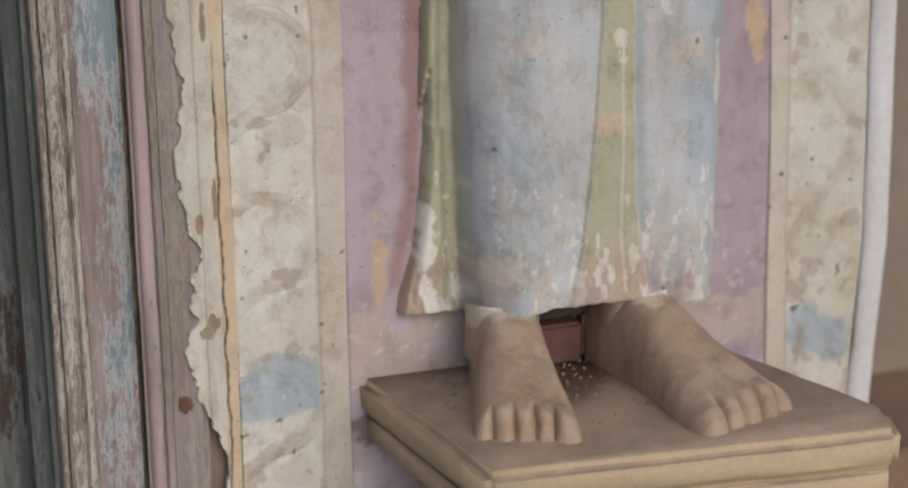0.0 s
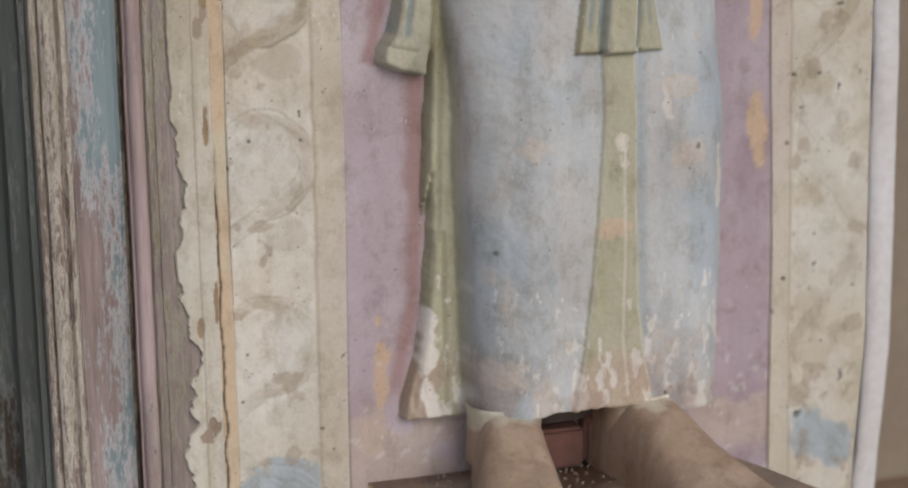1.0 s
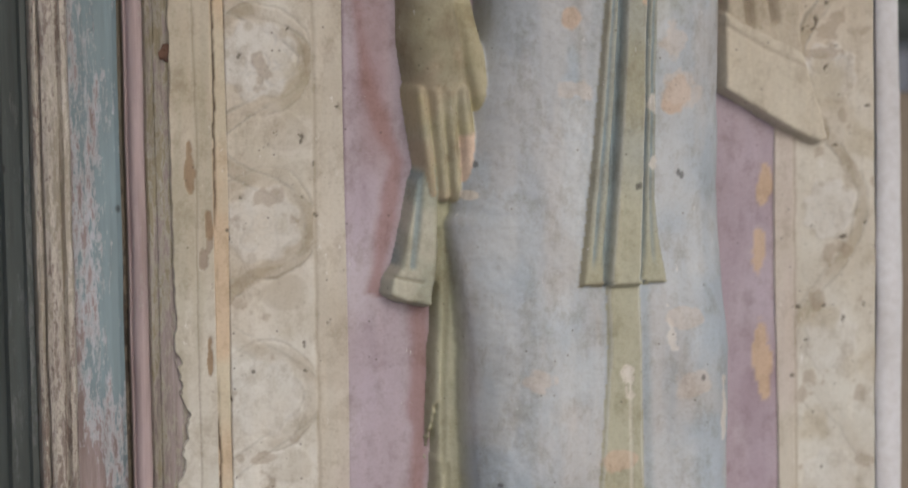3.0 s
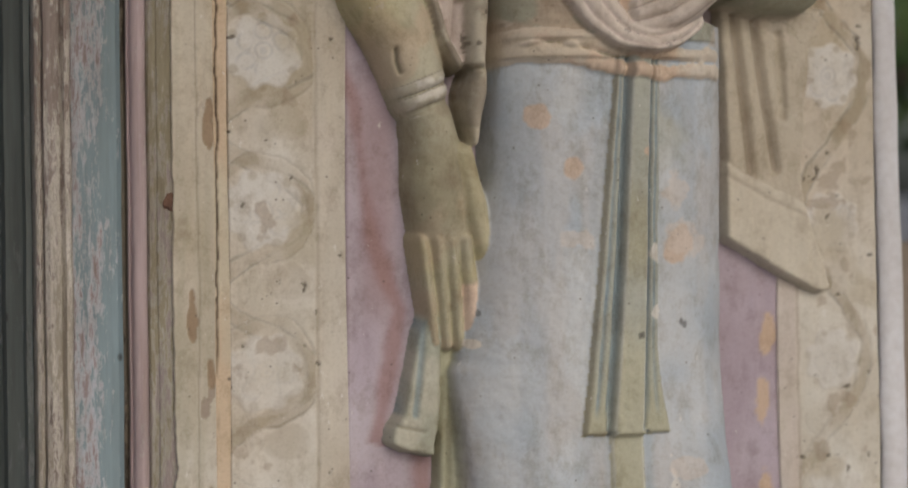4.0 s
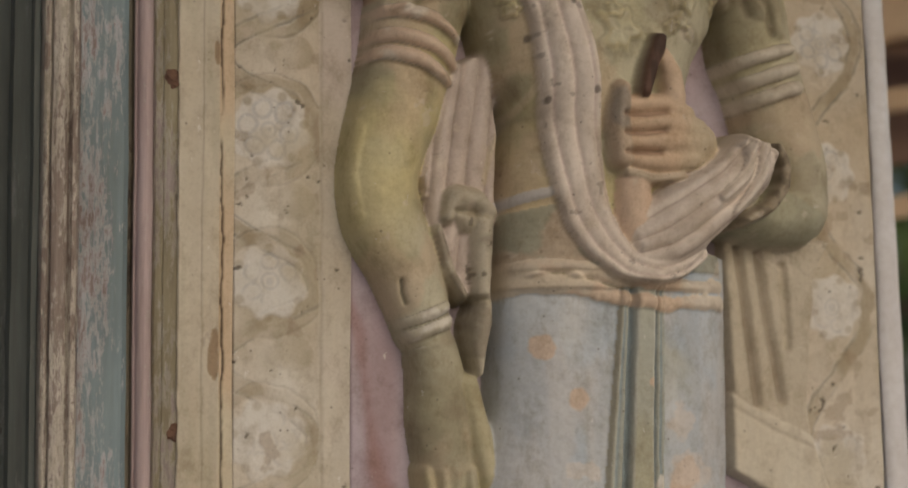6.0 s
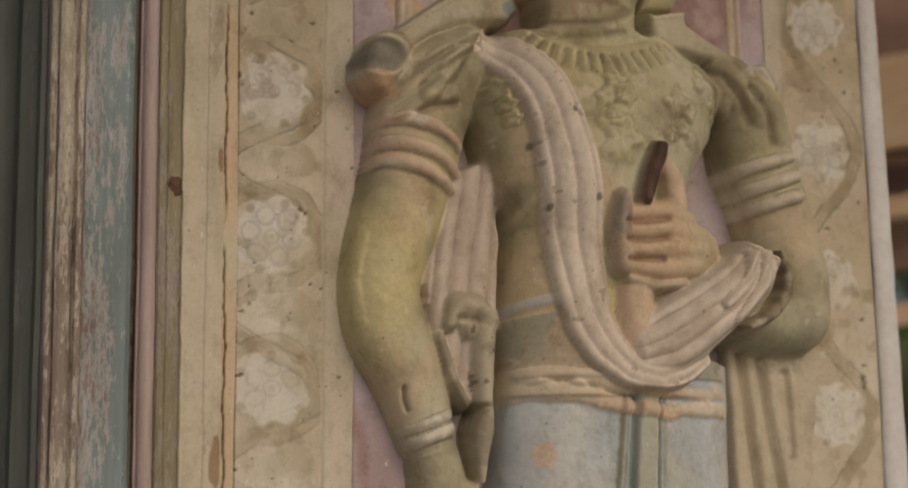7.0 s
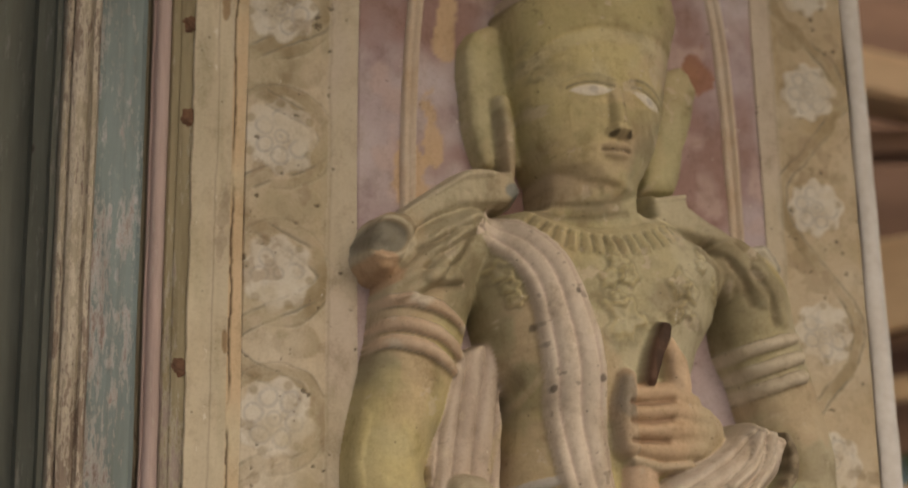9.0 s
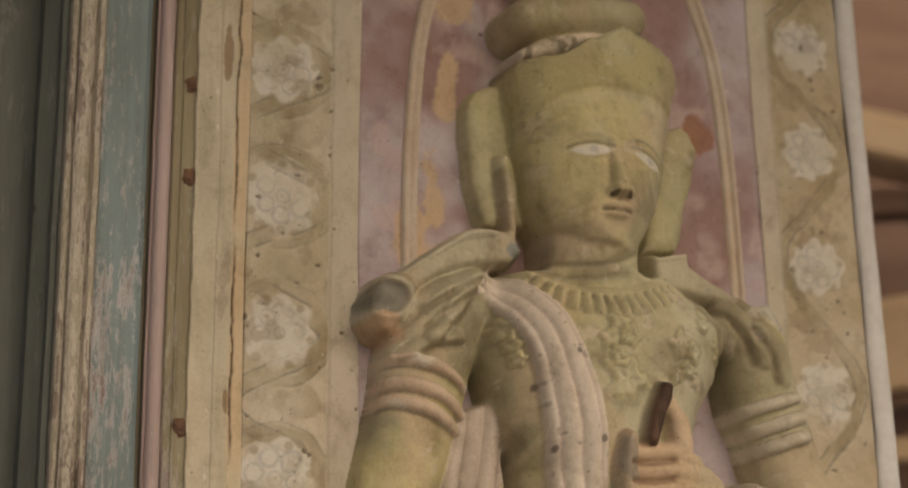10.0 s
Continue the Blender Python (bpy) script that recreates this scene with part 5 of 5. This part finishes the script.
# head: face widening to a flat cap, its top broken
fl = np.interp(Z, [1.854, 1.863, 1.880, 1.911, 1.939, 1.975, 2.011, 2.047, 2.103], [0.136, 0.100, 0.078, 0.066, 0.059, 0.053, 0.047, 0.042, 0.039])
fr = 0.006 + np.interp(Z, [1.841, 1.854, 1.878, 1.910, 1.948, 1.993, 2.038, 2.083, 2.111], [0.154, 0.181, 0.200, 0.216, 0.226, 0.234, 0.243, 0.256, 0.259])
fm, fw = (fl + fr) / 2, (fr - fl) / 2
u = (X - fm) / fw
chin_z = 1.840
chin = np.clip((Z - chin_z) / 0.085, 0, 1)
head = 0.050 + (0.046 + 0.040 * np.sqrt(1 - (1 - chin) ** 2)) * np.sqrt(np.clip(1 - np.abs(u) ** 2.05, 0, 1)) - 0.012 * ease(Z, 2.0, 2.09)
jag = np.interp(X, [0.025, 0.047, 0.088, 0.122, 0.164, 0.197, 0.235, 0.262], [2.083, 2.092, 2.093, 2.110, 2.130, 2.119, 2.108, 2.086]) + 0.003 * fractal(X, 0 * Z, 90, 170)
on = (np.abs(u) < 1) & (Z > chin_z) & (Z < jag)
facetone = blend(skin, SKIN_YELLOW, ease(fractal(X, Z, 9, 206, 5), -0.3, 0.3) * 0.55)
facetone = blend(facetone, lin(150, 138, 92, K), ease(fractal(X, Z, 15, 207, 5), 0.1, 0.5) * 0.5)
lay(np.where(on, head, -1.0), facetone, 0.004)
brim = np.interp(X, [0.015, 0.042, 0.060, 0.090, 0.130, 0.175, 0.205, 0.233], [1.982, 1.999, 2.018, 2.037, 2.047, 2.047, 2.043, 2.036])
cap = ease(Z, brim - 0.002, brim + 0.005) * on
H = H + 0.005 * cap
tint(lin(160, 150, 100, K), cap * 0.45)
tint(lin(192, 182, 144, K), ease(np.abs(Z - brim + 0.012), 0.012, 0.004) * on * 0.4)
tint(lin(132, 120, 92, K), ease(jag - Z, 0.010, 0.004) * on * ease(fractal(X, Z, 60, 208), -0.3, 0.2) * 0.8)
curls = ease(fractal(X, Z, 130, 171), 0.1, 0.4) * ease(u, -0.68, -0.85) * (Z < brim + 0.02) * (Z > 1.955) * on
H = H + 0.003 * curls
tint(SKIN_DARK, curls * 0.5)
# brow, eyes, nose, mouth
for ex, ez, tilt, half0 in ((0.118, 1.965, 0.0, 0.0245), (0.193, 1.961, -0.28, 0.0225)):
    du, dv = X - ex, Z - ez - tilt * (X - ex)
    sock = np.hypot(du / 0.031, (dv - 0.006) / 0.017)
    H = H - 0.0045 * ease(sock, 1.2, 0.2) * on
    lens = np.abs(dv) / (0.0078 * np.clip(1 - (du / half0) ** 2, 0.001, 1))
    H = H + 0.005 * np.sqrt(np.clip(1 - (du / half0) ** 2, 0, 1)) * ease(np.abs(dv), 0.011, 0.003)
    tint(lin(208, 200, 186, K), ease(lens, 1.05, 0.8) * (np.abs(du) < half0) * 0.95)
    tint(lin(150, 146, 146, K), ease(np.hypot(du - 0.002, dv - 0.001), 0.007, 0.003) * ease(lens, 1.0, 0.8) * 0.5)
    tint(lin(118, 108, 86, K), ease(np.abs(dv - 0.0105 + 9 * du * du), 0.0026, 0.001) * (np.abs(du) < half0 * 1.1) * 0.7)
    bd = np.abs(dv - 0.019 + 10 * du * du)
    H = H + 0.003 * ease(bd, 0.009, 0.001) * (np.abs(du) < 0.032) * on
    tint(lin(112, 108, 98, K), ease(np.abs(bd), 0.0018, 0.0008) * (np.abs(du) < 0.028) * on * (0.2 if tilt == 0 else 0.55))
NX, NZ = 0.151, 1.917
tip_z = NZ
nw = np.interp(Z, [tip_z - 0.008, tip_z + 0.004, tip_z + 0.055], [0.0125, 0.0125, 0.0075])
ncx = NX - 0.10 * np.clip(Z - tip_z, 0, 0.06)
H = H + np.interp(Z, [tip_z - 0.010, tip_z - 0.004, tip_z + 0.006, tip_z + 0.052, tip_z + 0.070], [0.0, 0.019, 0.019, 0.007, 0.0]) * np.clip(1 - np.abs((X - ncx) / nw) ** 1.6, 0, 1) ** 0.6
for s in (-1, 1):
    H = H + 0.006 * np.sqrt(np.clip(1 - np.hypot((X - NX - s * 0.011) / 0.0075, (Z - tip_z + 0.001) / 0.007) ** 2, 0, 1))
    tint(lin(58, 46, 38, K), ease(np.hypot((X - NX - s * 0.010) / 0.0055, (Z - tip_z + 0.006) / 0.0035), 1.1, 0.7) * 0.8)
tint(lin(70, 52, 42, K), ease(np.hypot(X - 0.156, Z - 1.948), 0.004, 0.002) * 0.8)
MX, MZ = 0.148, 1.894
for off, lw, lh in ((0.004, 0.019, 0.0055), (-0.0055, 0.015, 0.0055)):
    H = H + 0.006 * np.sqrt(np.clip(1 - np.hypot((X - MX) / lw, (Z - MZ - off) / lh) ** 2, 0, 1))
tint(lin(166, 142, 108, K), ease(np.hypot((X - MX) / 0.020, (Z - MZ) / 0.011), 1.1, 0.8) * 0.5)
groove([(MX - 0.018, MZ), (MX, MZ - 0.001), (MX + 0.017, MZ)], 0.003, 0.003, lin(112, 92, 70, K), 0.6)
groove([(MX, MZ + 0.009), (MX + 0.001, MZ + 0.017)], 0.002, 0.004, SKIN_DARK, 0.3)
H = H + 0.006 * ease(np.hypot((X - MX) / 0.032, (Z - MZ + 0.036) / 0.022), 1.0, 0.0) * on
# hair roll and top-knot
limb([(0.058, 2.102, 0.0104, 0.02), (0.099, 2.115, 0.0149, 0.024), (0.145, 2.130, 0.0150, 0.024), (0.206, 2.128, 0.0106, 0.02)], blend(np.ones(X.shape + (3,)) * lin(196, 180, 158, K), lin(132, 120, 98, K), ease(fractal(X, Z, 60, 175), 0.0, 0.5)), 0.055, 0.004)
limb([(0.064, 2.149, 0.0283, 0.05), (0.131, 2.160, 0.0331, 0.05), (0.192, 2.161, 0.0303, 0.05)], blend(skin, lin(168, 156, 112, K), 0.5 + 0 * X), 0.045, 0.004)
limb([(0.098, 2.210, 0.0316, 0.045), (0.132, 2.219, 0.0333, 0.045), (0.167, 2.219, 0.0319, 0.045)], skin, 0.045, 0.004)

# flakes lost from the paint, down to pale plaster, and specks
flake = ease(fractal(X, Z, 40, 182, 5) + 0.4 * fractal(X, Z, 130, 183), 0.70, 0.90) * (H > 0.01) * (Z > 1.42) * (np.hypot(X - 0.155, Z - 1.62) > 0.07)
tint(lin(192, 176, 154, K), flake * 0.5)
H = H - 0.0010 * flake
crack = ease(np.abs(fractal(X, Z, 16, 184)), 0.012, 0.004) * ease(fractal(X, Z, 9, 185), 0.1, 0.4) * (H > 0.01) * (Z > 1.42)
tint(lin(110, 94, 74, K), crack * 0.4)
H = H - 0.0008 * crack
# worn surface: edges rubbed soft, the paint carried round them
for _ in range(6):
    known = (H > 0.003).astype(np.float32)
    total, weight = np.zeros_like(C), np.zeros_like(H)
    for axis in (0, 1):
        for step in (-1, 1):
            total += np.roll(C * known[..., None], step, axis)
            weight += np.roll(known, step, axis)
    grow = (known == 0) & (weight > 0)
    C[grow] = total[grow] / weight[grow][:, None]
    H = np.where(grow, 0.0032, H)
H = np.where(H <= 0.0033, 0, H)
for _ in range(2):
    H[1:-1, 1:-1] = 0.4 * H[1:-1, 1:-1] + 0.15 * (H[:-2, 1:-1] + H[2:, 1:-1] + H[1:-1, :-2] + H[1:-1, 2:])
for _ in range(6):
    mean = (H[:-2, 1:-1] + H[2:, 1:-1] + H[1:-1, :-2] + H[1:-1, 2:]) / 4
    shade = (C[:-2, 1:-1] + C[2:, 1:-1] + C[1:-1, :-2] + C[1:-1, 2:]) / 4
    span = np.maximum(np.abs(H[2:, 1:-1] - H[:-2, 1:-1]), np.abs(H[1:-1, 2:] - H[1:-1, :-2]))
    f = ease(span, 0.006, 0.016)
    H[1:-1, 1:-1] += 0.7 * f * (mean - H[1:-1, 1:-1])
    C[1:-1, 1:-1] += (0.7 * f * (H[1:-1, 1:-1] > 0.004))[..., None] * (shade - C[1:-1, 1:-1])
H = np.where(H > 0.01, H + 0.0016 * fractal(X, Z, 22, 180) + 0.0006 * fractal(X, Z, 120, 181), H)
H[Z < 0.545] = 0
solid = H > 0.003
verts = np.stack([X, np.where(solid, -H, 0.006), Z], -1).reshape(-1, 3)
faces = grid_faces(*X.shape, solid.ravel())
used = np.unique(faces)
index = np.full(len(verts), -1)
index[used] = np.arange(len(used))
V, F, P = [verts[used]], [index[faces]], [C.reshape(-1, 3)[used]]
count = len(used)


PLINTH = 0.467
FOOT = lin(164, 135, 108, K)
for ax, ay, tx0, ty0, splay in ((0.052, -0.055, 0.004, -0.268, 1), (0.212, -0.055, 0.258, -0.302, -1)):
    d = Vector((tx0 - ax, ty0 - ay, 0)).normalized()
    across = (d.y * -1, d.x)
    L = (Vector((tx0, ty0)) - Vector((ax, ay))).length
    S, W = np.meshgrid(np.linspace(-0.25, 1.10, 110), np.linspace(-1, 1, 81), indexing="ij")
    half = np.interp(S, [-0.25, 0.0, 0.3, 0.7, 0.9, 1.1], [0.036, 0.044, 0.047, 0.057, 0.060, 0.058]) * (1 if splay > 0 else 1 + 0.22 * ease(S, 0.4, 0.9))
    tall = np.interp(S, [-0.25, 0.15, 0.32, 0.5, 0.7, 0.82, 0.92, 1.1], [0.100, 0.104, 0.090, 0.068, 0.048, 0.036, 0.028, 0.024])
    limits = np.array([-1.0, -0.64, -0.26, 0.12, 0.48, 1.0])  # toes, little to great
    v = W * splay
    k = np.clip(np.searchsorted(limits, v) - 1, 0, 4)
    local = (v - (limits[k] + limits[k + 1]) / 2) / ((limits[k + 1] - limits[k]) / 2)
    reach = np.array([0.93, 0.965, 0.985, 1.0, 1.03])[k] - 0.045 * np.abs(local) ** 3
    gap = np.abs(local) ** 8 * ease(S, 0.82, 0.92)
    tip = np.clip((reach - S) / 0.10, 0, 1)
    rise = tall * np.clip(1 - np.abs(W) ** 3.2, 0, 1) ** 0.5 * np.sqrt(1 - (1 - tip) ** 2) * (1 - 0.45 * gap)
    rise = rise + 0.004 * (1 - local ** 2) * ease(S, 0.80, 0.90) * (tip > 0)
    nail = (np.abs(local) < 0.6) & (np.abs(reach - S - 0.06) < 0.022)
    rise = np.where(tip > 0, rise + 0.0008 * fractal(S * 0.25, W * 0.06, 60, 14), -0.003)
    off = W * half
    pts = np.stack([ax + d.x * L * S + across[0] * off, ay + d.y * L * S + across[1] * off, PLINTH + np.maximum(rise, -0.003)], -1).reshape(-1, 3)
    V.append(pts), F.append(grid_faces(*S.shape) + count)
    tone = blend(np.ones((len(pts), 3)) * FOOT, lin(172, 148, 124, K), ease(fractal(pts[:, 0], pts[:, 1], 30, 12), -0.1, 0.6) * 0.55)
    tone = blend(tone, lin(116, 94, 78, K), ease(fractal(pts[:, 0], pts[:, 1], 55, 13), 0.1, 0.7) * 0.25)
    tone = blend(tone, lin(184, 156, 128, K), nail.ravel() * 0.45)
    pale = ease(pts[:, 2] + 0.006 * fractal(pts[:, 0], pts[:, 1], 50, 4), 0.556, 0.562)
    P.append(blend(tone, lin(184, 174, 150, K), pale * 0.9))
    count += len(pts)
    # ankle up into the robe
    rings = []
    for k in np.linspace(0, 1, 12):
        rings.append(((ax + d.x * L * 0.10, ay + d.y * L * 0.10 + 0.020, PLINTH + 0.03 + 0.072 * k), 0.046 - 0.002 * math.sin(k * 3), 0.0, (1, 0)))
    ring = []
    for (cx0, cy0, cz0), w, _, _ in rings:
        for a in np.linspace(0, 2 * math.pi, 25):
            ring.append((cx0 + w * math.cos(a), cy0 + w * 1.05 * math.sin(a), cz0))
    ring = np.array(ring)
    ring[:, :2] += 0.0012 * fractal(ring[:, 0] + ring[:, 1], ring[:, 2], 40, 9)[:, None]
    V.append(ring), F.append(grid_faces(12, 25) + count)
    pale = ease(ring[:, 2] + 0.006 * fractal(ring[:, 0], ring[:, 2], 50, 4), 0.545, 0.552)
    P.append(blend(blend(np.ones((len(ring), 3)) * FOOT, lin(184, 174, 150, K), pale), lin(214, 208, 198, K), ease(fractal(ring[:, 0], ring[:, 2], 50, 11), 0.2, 0.4) * pale))
    count += len(ring)
me = mesh_of("statue", np.vstack(V), np.vstack(F), PAINT, np.vstack(P))
statue = tagged(new("statue", me), "painted plaster relief statue in robe and sash standing on plinth", "statue")


# ---------------------------------------------------------------- plinth under the statue
def slab(corners, z0, z1, bevel, jitter=0.0015):
    bm = bmesh.new()
    low = [bm.verts.new((x, y, z0)) for x, y in corners]
    high = [bm.verts.new((x, y, z1)) for x, y in corners]
    n = len(corners)
    bm.faces.new(low[::-1]), bm.faces.new(high)
    for i in range(n):
        bm.faces.new((low[i], low[(i + 1) % n], high[(i + 1) % n], high[i]))
    bmesh.ops.bevel(bm, geom=bm.edges[:], offset=bevel, segments=3, affect="EDGES")
    bmesh.ops.triangulate(bm, faces=bm.faces[:])
    bmesh.ops.subdivide_edges(bm, edges=[e for e in bm.edges if e.calc_length() > 0.03], cuts=4)
    for v in bm.verts:
        v.co += noise.noise_vector(v.co * 14) * jitter + noise.noise_vector(v.co * 50) * jitter * 0.4
    for f in bm.faces:
        f.smooth = True
    return bm


plinth = thing("plinth", (0.15, -0.15, 0.0), "ochre plaster plinth with dusty top and chipped edges", "plinth")


def under(ob):
    ob.matrix_parent_inverse = Matrix.Translation((-0.15, 0.15, 0))
    return ob


m = Mat("plinth_plaster", 0.85)
geo = m.n("ShaderNodeNewGeometry")
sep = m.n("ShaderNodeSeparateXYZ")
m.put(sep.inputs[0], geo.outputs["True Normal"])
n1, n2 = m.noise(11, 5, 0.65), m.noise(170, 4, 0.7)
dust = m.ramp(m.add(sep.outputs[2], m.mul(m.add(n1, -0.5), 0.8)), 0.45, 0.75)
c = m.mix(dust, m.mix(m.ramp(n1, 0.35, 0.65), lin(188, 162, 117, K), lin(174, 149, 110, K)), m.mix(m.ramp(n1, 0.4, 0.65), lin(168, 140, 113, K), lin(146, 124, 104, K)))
c = m.mix(m.mul(m.ramp(n2, 0.45, 0.75), 0.45), c, m.mix(1.0, c, (0.68, 0.64, 0.6), "MULTIPLY"))
PLASTER = m.done(c, m.add(n1, m.mul(n2, 0.6)), 0.5, 0.003)
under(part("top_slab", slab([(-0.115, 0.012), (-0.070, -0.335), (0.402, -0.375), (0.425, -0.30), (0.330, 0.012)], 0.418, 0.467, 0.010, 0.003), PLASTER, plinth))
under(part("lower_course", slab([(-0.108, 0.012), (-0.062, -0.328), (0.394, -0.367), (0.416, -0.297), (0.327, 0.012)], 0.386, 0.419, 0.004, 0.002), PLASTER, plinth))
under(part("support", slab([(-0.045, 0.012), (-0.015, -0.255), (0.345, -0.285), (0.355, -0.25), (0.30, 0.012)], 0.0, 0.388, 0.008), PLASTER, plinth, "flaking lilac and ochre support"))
# hole behind the heels where the brick shows
hole = thing("bare_brick", (0.135, -0.01, 0.467), "exposed red brick between the heels of the statue", "brick")
bm = box(-0.040, 0.022, -0.030, 0.006, 0.002, 0.052, 0.004, 2, 0.002)
part("brick", bm, BRICK, hole)
bm = box(0.026, 0.062, -0.022, 0.006, 0.002, 0.062, 0.004, 2, 0.002)
part("brick", bm, BRICK, hole)
bm = box(-0.05, 0.07, -0.016, 0.006, 0.056, 0.115, 0.004, 3, 0.003)
part("brick", bm, plain("dark_mortar", lin(92, 78, 70, K), lin(66, 56, 52, K), 30, 0.6), hole)

# loose grit and fallen plaster on the plinth
rng = random.Random(4)
v, f = [], []
for _ in range(420):
    x, y = rng.uniform(-0.06, 0.33), -abs(rng.gauss(0.03, 0.09)) - 0.012
    if y < -0.30:
        continue
    s = rng.uniform(0.0008, 0.003)
    k = len(v)
    for a in range(4):
        v.append((x + s * math.cos(a * 1.57 + s * 900), y + s * math.sin(a * 1.57 + s * 900), 0.467))
    v.append((x, y, 0.467 + s * 1.1))
    f += [(k, k + 1, k + 4), (k + 1, k + 2, k + 4), (k + 2, k + 3, k + 4), (k + 3, k, k + 4)]
tagged(new("grit", mesh_of("grit", v, f, plain("grit", lin(112, 98, 86, K), lin(140, 126, 112, K), 150, 0.2), smooth=False)), "loose grit and fallen plaster crumbs on the plinth", "grit", kind="stuff")

# ---------------------------------------------------------------- ground, verandah and distance
ground = tagged(new("ground", mesh_of("ground", [(-400, -400, 0), (400, -400, 0), (400, 400, 0), (-400, 400, 0)], [(0, 1, 2, 3)], EARTH)), "swept earth ground", "ground", kind="structure")
shell = thing("wall_west", (0, 0, 0), "plain plaster wall around the doorway", "wall", kind="structure")
part("pier", box(-4.0, -1.36, 0.0, 0.14, 0, 3.3, 0.01), BEIGE, shell)
part("lintel", box(-1.36, 0.53, 0.0, 0.14, TOP + 0.002, 3.3, 0.01), BEIGE, shell)
# out of view; added and sized to darken the upper wall and right side
roof = thing("ceiling", (0, 0, 0), "unseen boarded verandah ceiling added to block sky light", "ceiling", kind="structure")
part("boards", box(-4.0, 3.6, -2.6, 0.55, 3.31, 3.36, 0.01), RAFTER_DARK, roof)
side = thing("wall_south", (0, 0, 0), "plain plaster end wall of the verandah", "wall", kind="structure")
part("plaster", box(3.36, 3.5, 0.6, 2.56, 0, 3.9, 0.01), BEIGE, side)

# timber framing seen past the end of the wall
def timber(name, a, b, w, h, material, label, parent=None):
    a, b = Vector(a), Vector(b)
    bm = box(0, (b - a).length, -w / 2, w / 2, -h / 2, h / 2, min(w, h) * 0.08, 0)
    ob = part(name, bm, material, parent, label)
    ob.matrix_world = Matrix.Translation(a) @ (b - a).to_track_quat("X", "Z").to_matrix().to_4x4()
    return tagged(ob, label, "" if parent else "beam")


timber("roof_beam", (0.9, 1.6, 2.74), (3.4, 1.9, 2.62), 0.16, 0.11, RAFTER, "pale planed roof beam under dark boards")
timber("roof_beam", (0.9, 1.75, 2.50), (3.4, 1.75, 2.78), 0.10, 0.06, RAFTER_DARK, "dark reddish roof beam")
timber("roof_beam", (0.9, 1.5, 2.05), (3.4, 1.7, 2.62), 0.14, 0.20, RAFTER, "broad tan roof plank")
for k, z in enumerate((1.98, 1.86, 1.74, 1.62)):
    timber("rafter", (0.9, 1.55, z), (3.4, 1.75, z + 0.42), 0.06, 0.05, RAFTER if k % 2 else RAFTER_DARK, "slanting sawn timber rafter under the roof")
boards = thing("roof_boards", (2.0, 2.3, 2.6), "dark brown boards behind the roof beams", "boards")
part("board", box(-1.6, 1.36, -0.02, 0.02, -0.62, 1.3, 0.005), RAFTER_DARK, boards)
far_wall = thing("wall_east", (0, 0, 0), "beige plaster parapet beyond the doorway", "wall", kind="structure")
part("parapet", box(0.72, 3.35, 0.62, 0.74, 0, 1.17, 0.012), BEIGE, far_wall)
ledge = thing("bench", (1.6, 0.45, 0), "low brown wooden bench along the beige parapet", "bench")
TIMBER = plain("bench_timber", lin(146, 112, 82, K), lin(124, 94, 68, K), 6, 0.3, (0.2, 1, 1))
part("seat", box(-0.85, 1.74, -0.16, 0.165, 0.085, 0.13, 0.006), TIMBER, ledge)
part("front_board", box(-0.85, 1.74, -0.14, -0.10, 0.0, 0.084, 0.004), TIMBER, ledge)


def tree(at, height, seed):
    rng = random.Random(seed)
    t = thing("tree", at, "leafy green tree beyond the verandah", "tree", "trees beyond the verandah")
    bm = bmesh.new()
    bmesh.ops.create_cone(bm, segments=9, radius1=0.16, radius2=0.07, depth=height * 0.7, cap_ends=True)
    for w in bm.verts:
        w.co.z += height * 0.35
    for _ in range(5):
        a, z = rng.uniform(0, 6.28), height * rng.uniform(0.35, 0.6)
        m4 = Matrix.Translation((0, 0, z)) @ Euler((0.9, 0, a)).to_matrix().to_4x4() @ Matrix.Translation((0, 0, 0.7))
        bmesh.ops.create_cone(bm, segments=6, radius1=0.06, radius2=0.02, depth=1.5, matrix=m4)
    part("trunk", bm, BARK, t)
    v, f = [], []
    for _ in range(1300):
        c = Vector((rng.gauss(0, 1), rng.gauss(0, 1), rng.gauss(0, 1))).normalized() * rng.uniform(0.4, 1.0) ** 0.5
        c = Vector((c.x * 1.6, c.y * 1.6, height * 0.68 + c.z * height * 0.34)) * rng.uniform(0.9, 1.1)
        q, s = Euler((rng.uniform(0, 6), rng.uniform(0, 6), rng.uniform(0, 6))).to_matrix(), rng.uniform(0.06, 0.15)
        k = len(v)
        v += [tuple(c + q @ Vector(p) * s) for p in ((-1, 0, 0), (0, -0.45, 0.1), (1.2, 0, 0), (0, 0.45, 0.1))]
        f.append((k, k + 1, k + 2, k + 3))
    ob = new("crown", mesh_of("crown", v, f, FOLIAGE, smooth=False))
    ob.parent = t


tree((4.6, 7.5, 0), 4.2, 1)
tree((6.6, 9.5, 0), 5.0, 2)
tree((8.4, 8.6, 0), 4.4, 3)
